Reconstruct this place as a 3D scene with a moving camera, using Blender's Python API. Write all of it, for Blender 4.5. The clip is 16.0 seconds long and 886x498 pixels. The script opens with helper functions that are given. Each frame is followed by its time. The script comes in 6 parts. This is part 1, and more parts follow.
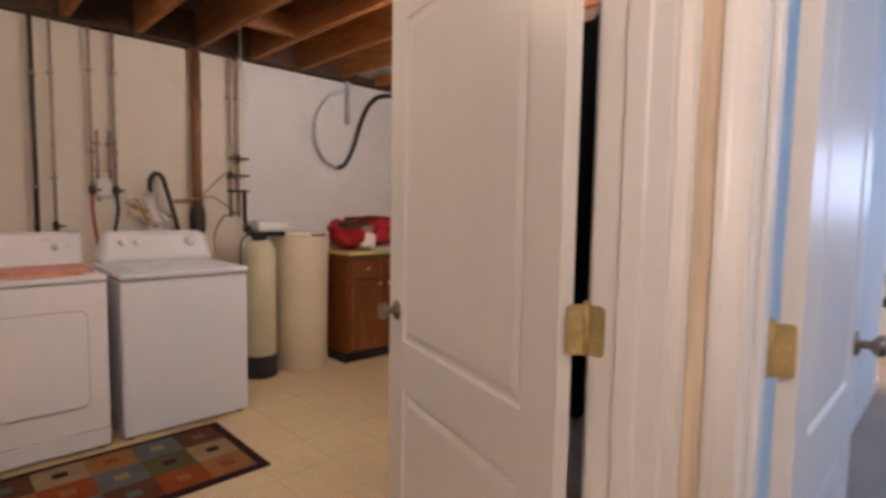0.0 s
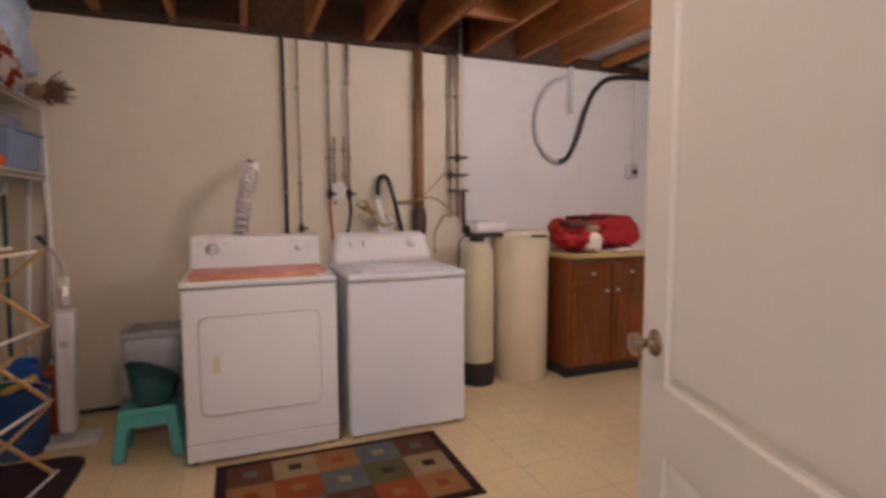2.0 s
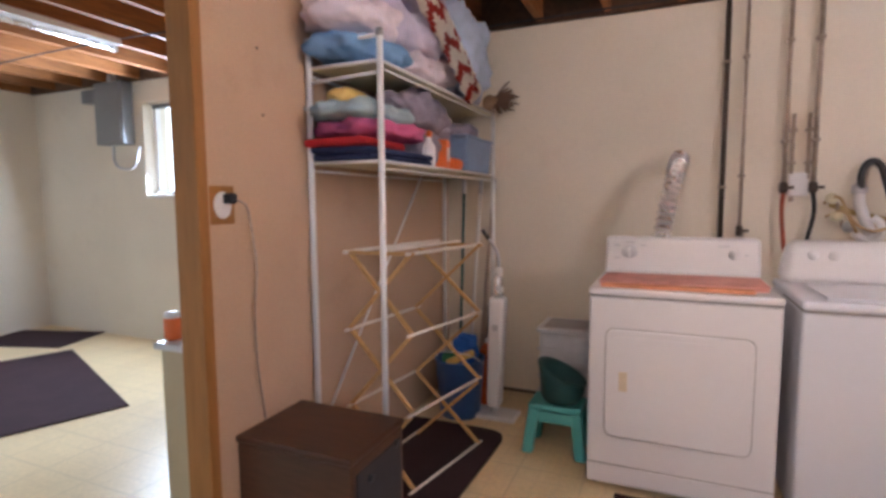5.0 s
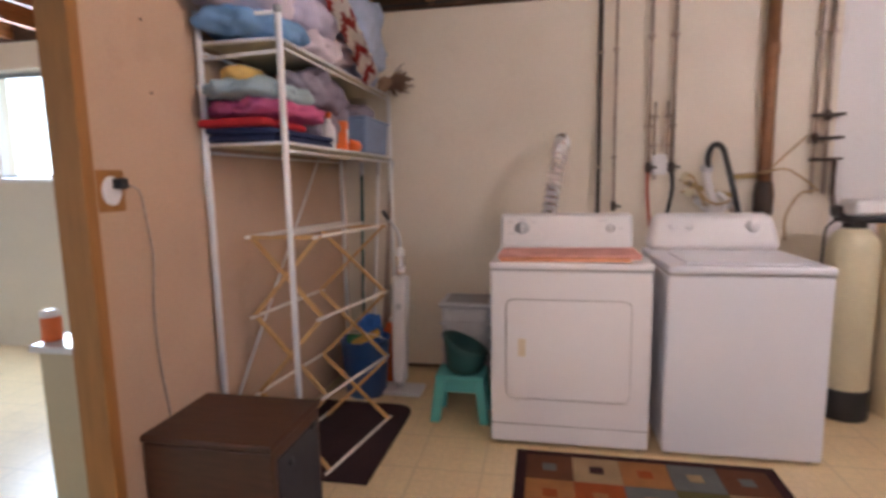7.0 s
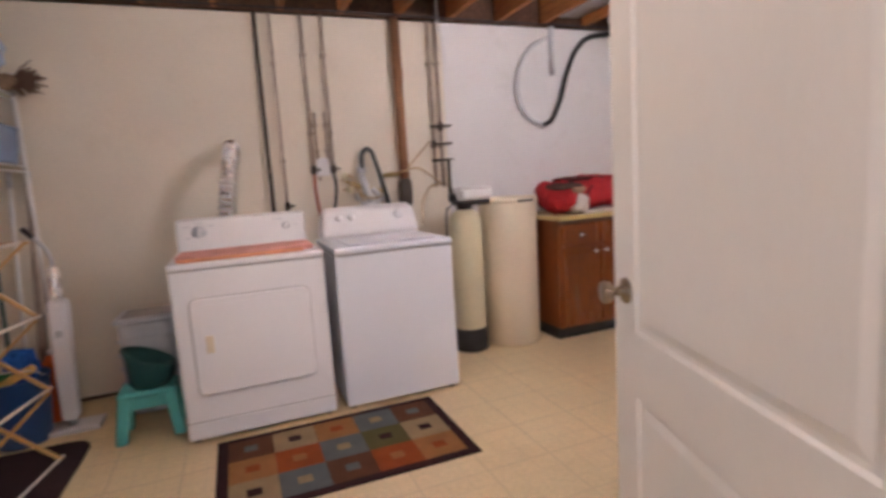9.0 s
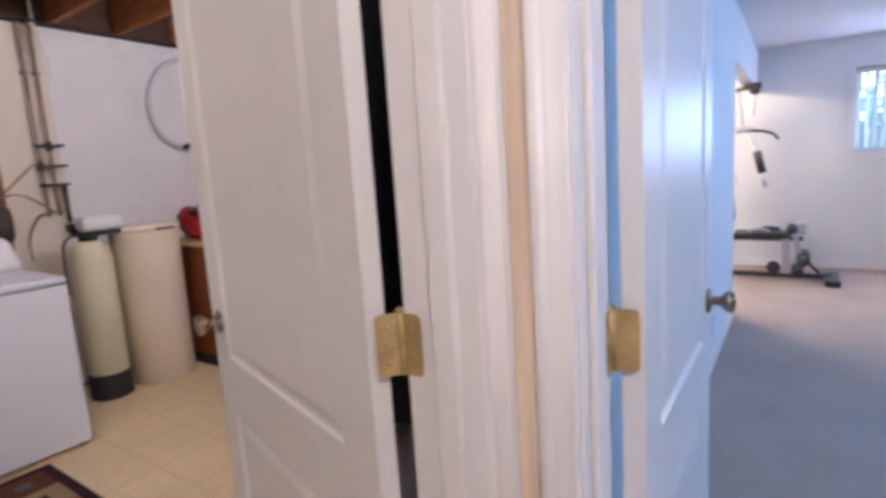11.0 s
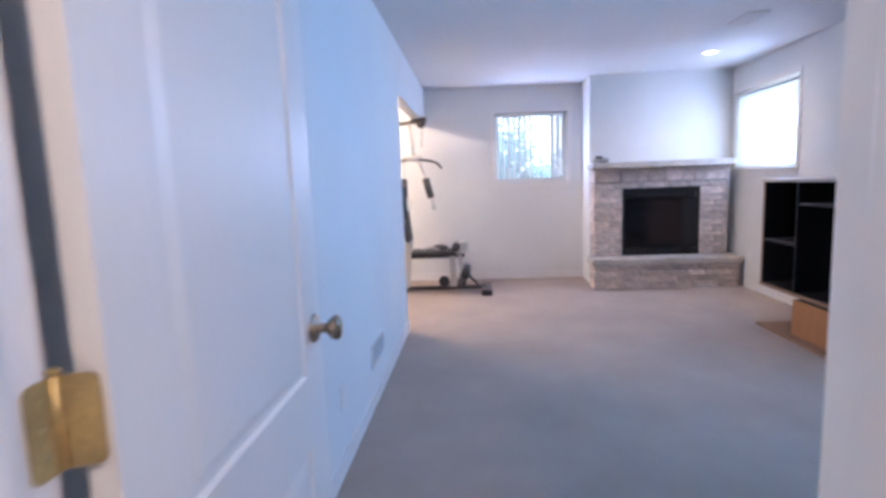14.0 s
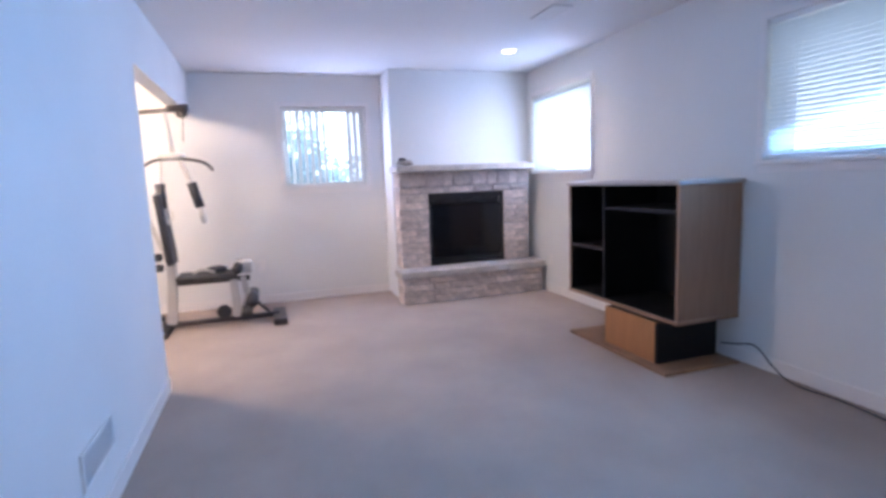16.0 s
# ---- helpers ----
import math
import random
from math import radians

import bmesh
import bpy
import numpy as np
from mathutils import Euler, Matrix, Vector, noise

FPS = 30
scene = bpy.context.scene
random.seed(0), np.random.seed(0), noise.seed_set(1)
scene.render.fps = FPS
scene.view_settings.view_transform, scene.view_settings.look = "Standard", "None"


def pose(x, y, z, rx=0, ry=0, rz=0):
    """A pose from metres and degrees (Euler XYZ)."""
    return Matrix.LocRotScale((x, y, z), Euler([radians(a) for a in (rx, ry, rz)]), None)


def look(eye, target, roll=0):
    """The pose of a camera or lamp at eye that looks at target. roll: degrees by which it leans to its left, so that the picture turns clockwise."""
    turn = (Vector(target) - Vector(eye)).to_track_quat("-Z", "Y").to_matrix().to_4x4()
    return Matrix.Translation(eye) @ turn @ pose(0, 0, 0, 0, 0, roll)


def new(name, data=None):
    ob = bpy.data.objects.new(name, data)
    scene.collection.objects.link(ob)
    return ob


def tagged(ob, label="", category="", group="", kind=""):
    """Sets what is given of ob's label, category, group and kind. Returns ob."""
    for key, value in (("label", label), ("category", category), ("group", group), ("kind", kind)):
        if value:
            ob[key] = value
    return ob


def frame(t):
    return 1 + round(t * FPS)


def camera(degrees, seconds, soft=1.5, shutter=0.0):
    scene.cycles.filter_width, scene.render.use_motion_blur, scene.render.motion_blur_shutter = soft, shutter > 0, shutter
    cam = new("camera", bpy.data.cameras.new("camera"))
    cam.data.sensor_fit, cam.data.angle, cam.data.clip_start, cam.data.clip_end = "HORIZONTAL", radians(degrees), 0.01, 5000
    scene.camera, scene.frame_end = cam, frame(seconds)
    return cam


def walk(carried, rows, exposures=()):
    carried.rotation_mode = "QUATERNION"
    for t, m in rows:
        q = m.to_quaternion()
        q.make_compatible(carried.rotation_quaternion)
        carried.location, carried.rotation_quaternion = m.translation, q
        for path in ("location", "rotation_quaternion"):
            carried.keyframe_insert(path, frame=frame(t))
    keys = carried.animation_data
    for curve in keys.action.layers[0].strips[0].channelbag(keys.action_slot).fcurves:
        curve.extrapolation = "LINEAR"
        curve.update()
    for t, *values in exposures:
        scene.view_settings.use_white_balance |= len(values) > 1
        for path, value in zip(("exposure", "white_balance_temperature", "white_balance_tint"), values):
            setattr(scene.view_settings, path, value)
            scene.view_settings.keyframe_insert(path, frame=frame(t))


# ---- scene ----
cam = camera(80.6, 16.0, soft=3.3, shutter=0.5)
# t, x, y, z, yaw, pitch, roll
PATH_ROWS = [
    (0.00, -0.494, -0.670, 1.273, -44.51, -4.44, -0.99),
    (0.50, -0.422, -0.603, 1.274, -38.39, -4.49, -0.60),
    (1.00, -0.359, -0.489, 1.270, -32.89, -4.65, -0.24),
    (1.50, -0.343, -0.382, 1.274, -27.74, -4.75, -0.25),
    (2.00, -0.328, -0.314, 1.268, -21.45, -4.74, 0.28),
    (2.50, -0.294, -0.256, 1.263, -13.88, -4.61, 0.55),
    (3.00, -0.300, -0.179, 1.278, -6.04, -4.62, 0.23),
    (3.50, -0.302, -0.112, 1.284, 2.34, -4.70, 0.10),
    (4.00, -0.295, -0.035, 1.285, 10.94, -4.67, 0.14),
    (4.50, -0.284, 0.030, 1.290, 18.91, -4.76, 0.22),
    (4.70, -0.278, 0.049, 1.292, 21.64, -4.89, 0.10),
    (5.75, -0.322, 0.045, 1.303, 24.30, -6.00, 0.60),
    (6.80, -0.368, -0.016, 1.306, 13.40, -7.25, 1.15),
    (7.00, -0.350, -0.036, 1.300, 10.80, -7.50, 1.02),
    (7.50, -0.304, -0.105, 1.287, 3.45, -7.95, 1.60),
    (8.00, -0.292, -0.175, 1.238, -4.95, -7.70, 2.55),
    (8.20, -0.275, -0.212, 1.218, -8.00, -7.50, 3.00),
    (10.30, -0.266, -0.568, 1.285, -46.12, -8.45, 3.14),
    (10.50, -0.248, -0.601, 1.290, -49.28, -8.52, 3.27),
    (11.00, -0.195, -0.656, 1.300, -55.99, -8.36, 3.67),
    (11.50, -0.145, -0.685, 1.292, -62.66, -7.90, 3.50),
    (12.00, -0.125, -0.728, 1.291, -68.15, -7.52, 3.30),
    (12.50, -0.102, -0.775, 1.282, -72.69, -7.09, 3.25),
    (13.00, -0.064, -0.809, 1.275, -76.70, -7.15, 2.55),
    (13.50, -0.016, -0.847, 1.269, -81.81, -7.13, 2.23),
    (14.00, 0.103, -0.851, 1.255, -86.43, -7.26, 2.11),
    (14.50, 0.386, -0.808, 1.243, -92.14, -7.45, 2.02),
    (15.00, 0.567, -0.824, 1.227, -97.64, -7.44, 1.99),
    (15.50, 0.795, -0.882, 1.249, -103.12, -7.79, 2.16),
    (16.00, 0.915, -0.921, 1.244, -108.44, -7.50, 2.20),
]
walk(cam, [(t, pose(x, y, z, 90 + pitch, roll, yaw)) for t, x, y, z, yaw, pitch, roll in PATH_ROWS],
     exposures=[(0.0, -0.30, 7000, 11), (1.0, -0.20, 6900, 11), (2.5, -0.08, 6450, 10), (3.5, 0.02, 6250, 10), (4.0, 0.14, 6240, 11), (4.5, 0.17, 6230, 12), (7.0, 0.15, 6230, 12),
                (8.2, 0.24, 6150, 10), (10.5, 0.07, 5800, 10), (11.0, 0.02, 5650, 8), (11.6, 0.02, 5520, 6), (12.5, -0.07, 5560, 6), (13.5, -0.02, 5850, 8), (14.2, 0.0, 6050, 12), (16.0, 0.02, 6000, 13)])

# ---------------------------------------------------------------- light
world = bpy.data.worlds.new("sky_world")
scene.world = world
world.use_nodes = True
wn = world.node_tree
sky = wn.nodes.new("ShaderNodeTexSky")
sky.sky_type = "NISHITA"
sky.sun_disc = False
sky.sun_elevation, sky.sun_rotation = radians(60), radians(270)
wn.links.new(sky.outputs[0], wn.nodes["Background"].inputs[0])
wn.nodes["Background"].inputs[1].default_value = 0.15


def area_lamp(name, m, w, h, watts, colour, spread=180):
    data = bpy.data.lights.new(name, "AREA")
    data.shape, data.size, data.size_y = "RECTANGLE", w, h
    data.energy, data.color, data.spread = watts, colour, radians(spread)
    ob = new(name, data)
    ob.matrix_world = m
    return ob


def bulb_lamp(name, place, watts, colour, radius):
    data = bpy.data.lights.new(name, "POINT")
    data.energy, data.color, data.shadow_soft_size = watts, colour, radius
    ob = new(name, data)
    ob.location = place
    return ob


DAY = (0.25, 0.52, 1.0)
X_EAST, Y_SOUTH = 6.772, -3.762
WARM = (1.0, 0.80, 0.58)
# daylight at the windows
area_lamp("window_light_east", look((X_EAST, -1.55, 1.66), (3.0, -1.55, 1.5)), 0.84, 0.76, 20, (0.50, 0.60, 1.0))
area_lamp("window_light_south", look((5.58, Y_SOUTH, 1.70), (5.3, 0.0, 1.4)), 0.80, 0.76, 20, (0.48, 0.60, 1.0))
area_lamp("window_light_blind", look((2.72, Y_SOUTH, 1.70), (2.5, 0.0, 0.95)), 1.16, 0.76, 43, DAY, 130)
area_lamp("window_light_store", look((-4.27, 3.43, 1.775), (-3.9, 0.0, 1.1)), 0.84, 0.78, 118, (0.66, 0.80, 1.0))
# soft sun on the garden side
sun = new("sun", bpy.data.lights.new("sun", "SUN"))
sun.data.energy, sun.data.angle, sun.data.color = 4.5, radians(3), (1.0, 0.95, 0.88)
sun.rotation_euler = (0, radians(-30), 0)
# lamps
bulb_lamp("laundry_bulb_light", (-0.25, 1.25, 2.30), 27.0, (1.0, 0.79, 0.65), 0.05)
# unseen fill, added to whiten the right side of the laundry
bulb_lamp("far_bulb_light", (1.75, 1.45, 2.30), 60, (1.0, 0.87, 0.88), 0.06)
# unseen hall fill, added to brighten the door casings
bulb_lamp("hall_bulb_light", (-0.55, -1.22, 2.25), 51, (1.0, 0.82, 0.75), 0.09)
spot = new("recess_lamp_light", bpy.data.lights.new("recess_lamp_light", "SPOT"))
spot.data.energy, spot.data.color, spot.data.spot_size, spot.data.spot_blend, spot.data.shadow_soft_size = 46, WARM, radians(165), 1.0, 0.05
spot.location = (5.45, -3.12, 2.385)
bulb_lamp("alcove_bulb_light", (5.35, 0.75, 2.25), 132, (1.0, 0.76, 0.58), 0.15)

# ---------------------------------------------------------------- materials
def mat(name, colour, rough=0.6, metal=0.0, fine=60.0, vary=0.10, big=3.0, stain=0.08, bump=0.1, spec=0.5, coat=0.0, stretch=None, per_piece=0.0):
    m = bpy.data.materials.new(name)
    m.use_nodes = True
    nt = m.node_tree
    b = nt.nodes["Principled BSDF"]
    link = nt.links.new
    tc = nt.nodes.new("ShaderNodeTexCoord")
    mp = nt.nodes.new("ShaderNodeMapping")
    link(tc.outputs["Object"], mp.inputs["Vector"])
    if stretch:
        mp.inputs["Scale"].default_value = stretch
    n1 = nt.nodes.new("ShaderNodeTexNoise")
    n1.inputs["Scale"].default_value, n1.inputs["Detail"].default_value = fine, 4
    n2 = nt.nodes.new("ShaderNodeTexNoise")
    n2.inputs["Scale"].default_value, n2.inputs["Detail"].default_value = big, 3
    link(mp.outputs[0], n1.inputs["Vector"])
    link(mp.outputs[0], n2.inputs["Vector"])
    total = None
    for node, amount in ((n1, vary), (n2, stain)):
        mr = nt.nodes.new("ShaderNodeMapRange")
        mr.inputs["From Min"].default_value, mr.inputs["From Max"].default_value = 0.3, 0.7
        mr.inputs["To Min"].default_value, mr.inputs["To Max"].default_value = 1 - amount, 1 + amount
        link(node.outputs["Fac"], mr.inputs["Value"])
        if total is None:
            total = mr.outputs[0]
        else:
            mul = nt.nodes.new("ShaderNodeMath")
            mul.operation = "MULTIPLY"
            link(total, mul.inputs[0])
            link(mr.outputs[0], mul.inputs[1])
            total = mul.outputs[0]
    if per_piece:
        oi = nt.nodes.new("ShaderNodeObjectInfo")
        mr = nt.nodes.new("ShaderNodeMapRange")
        mr.inputs["To Min"].default_value, mr.inputs["To Max"].default_value = 1 - per_piece, 1 + per_piece
        link(oi.outputs["Random"], mr.inputs["Value"])
        mul = nt.nodes.new("ShaderNodeMath")
        mul.operation = "MULTIPLY"
        link(total, mul.inputs[0])
        link(mr.outputs[0], mul.inputs[1])
        total = mul.outputs[0]
    vm = nt.nodes.new("ShaderNodeVectorMath")
    vm.operation = "SCALE"
    vm.inputs[0].default_value = colour
    link(total, vm.inputs["Scale"])
    link(vm.outputs[0], b.inputs["Base Color"])
    rr = nt.nodes.new("ShaderNodeMapRange")
    rr.inputs["To Min"].default_value, rr.inputs["To Max"].default_value = max(rough - min(0.08, stain), 0.02), min(rough + min(0.08, stain), 1)
    link(n2.outputs["Fac"], rr.inputs["Value"])
    link(rr.outputs[0], b.inputs["Roughness"])
    b.inputs["Metallic"].default_value = metal
    b.inputs["Specular IOR Level"].default_value = spec
    b.inputs["Coat Weight"].default_value = coat
    if bump:
        bp = nt.nodes.new("ShaderNodeBump")
        bp.inputs["Strength"].default_value, bp.inputs["Distance"].default_value = bump, 0.004
        link(n1.outputs["Fac"], bp.inputs["Height"])
        link(bp.outputs[0], b.inputs["Normal"])
    return m


def glow(name, colour, strength):
    m = bpy.data.materials.new(name)
    m.use_nodes = True
    b = m.node_tree.nodes["Principled BSDF"]
    b.inputs["Base Color"].default_value = (*colour, 1)
    b.inputs["Emission Color"].default_value = (*colour, 1)
    b.inputs["Emission Strength"].default_value = strength
    return m


def grid_vinyl(name):
    """Cream sheet vinyl printed with small squares inside larger ones."""
    m = mat(name, (0.72, 0.56, 0.33), 0.34, fine=45, vary=0.07, big=1.3, stain=0.10, bump=0.03, spec=0.5)
    nt = m.node_tree
    b = nt.nodes["Principled BSDF"]
    src = b.inputs["Base Color"].links[0].from_socket
    tc = nt.nodes.new("ShaderNodeTexCoord")
    last = src
    for size, line, colour, amount in ((0.305, 0.007, (0.55, 0.43, 0.26, 1), 0.48), (0.1017, 0.006, (0.58, 0.46, 0.29, 1), 0.26)):
        br = nt.nodes.new("ShaderNodeTexBrick")
        br.offset = 0.0
        br.inputs["Scale"].default_value = 1.0
        br.inputs["Brick Width"].default_value, br.inputs["Row Height"].default_value = size, size
        br.inputs["Mortar Size"].default_value, br.inputs["Mortar Smooth"].default_value = line, 0.4
        nt.links.new(tc.outputs["Object"], br.inputs["Vector"])
        mu = nt.nodes.new("ShaderNodeMath")
        mu.operation = "MULTIPLY"
        mu.inputs[1].default_value = amount
        nt.links.new(br.outputs["Fac"], mu.inputs[0])
        mx = nt.nodes.new("ShaderNodeMix")
        mx.data_type = "RGBA"
        nt.links.new(mu.outputs[0], mx.inputs["Factor"])
        nt.links.new(last, mx.inputs[6])
        mx.inputs[7].default_value = colour
        last = mx.outputs[2]
    nt.links.new(last, b.inputs["Base Color"])
    return m


def scuffed(m, colour, amount, scale=2.6, low=0.56, high=0.74):
    """Adds irregular blotches of dirt to a material's base colour."""
    nt = m.node_tree
    b = nt.nodes["Principled BSDF"]
    src = b.inputs["Base Color"].links[0].from_socket
    tc = nt.nodes.new("ShaderNodeTexCoord")
    n = nt.nodes.new("ShaderNodeTexNoise")
    n.inputs["Scale"].default_value, n.inputs["Detail"].default_value, n.inputs["Roughness"].default_value = scale, 8, 0.68
    nt.links.new(tc.outputs["Object"], n.inputs["Vector"])
    mr = nt.nodes.new("ShaderNodeMapRange")
    mr.inputs["From Min"].default_value, mr.inputs["From Max"].default_value = low, high
    mr.inputs["To Min"].default_value, mr.inputs["To Max"].default_value = 0.0, amount
    nt.links.new(n.outputs["Fac"], mr.inputs["Value"])
    mx = nt.nodes.new("ShaderNodeMix")
    mx.data_type = "RGBA"
    nt.links.new(mr.outputs[0], mx.inputs["Factor"])
    nt.links.new(src, mx.inputs[6])
    mx.inputs[7].default_value = (*colour, 1)
    nt.links.new(mx.outputs[2], b.inputs["Base Color"])


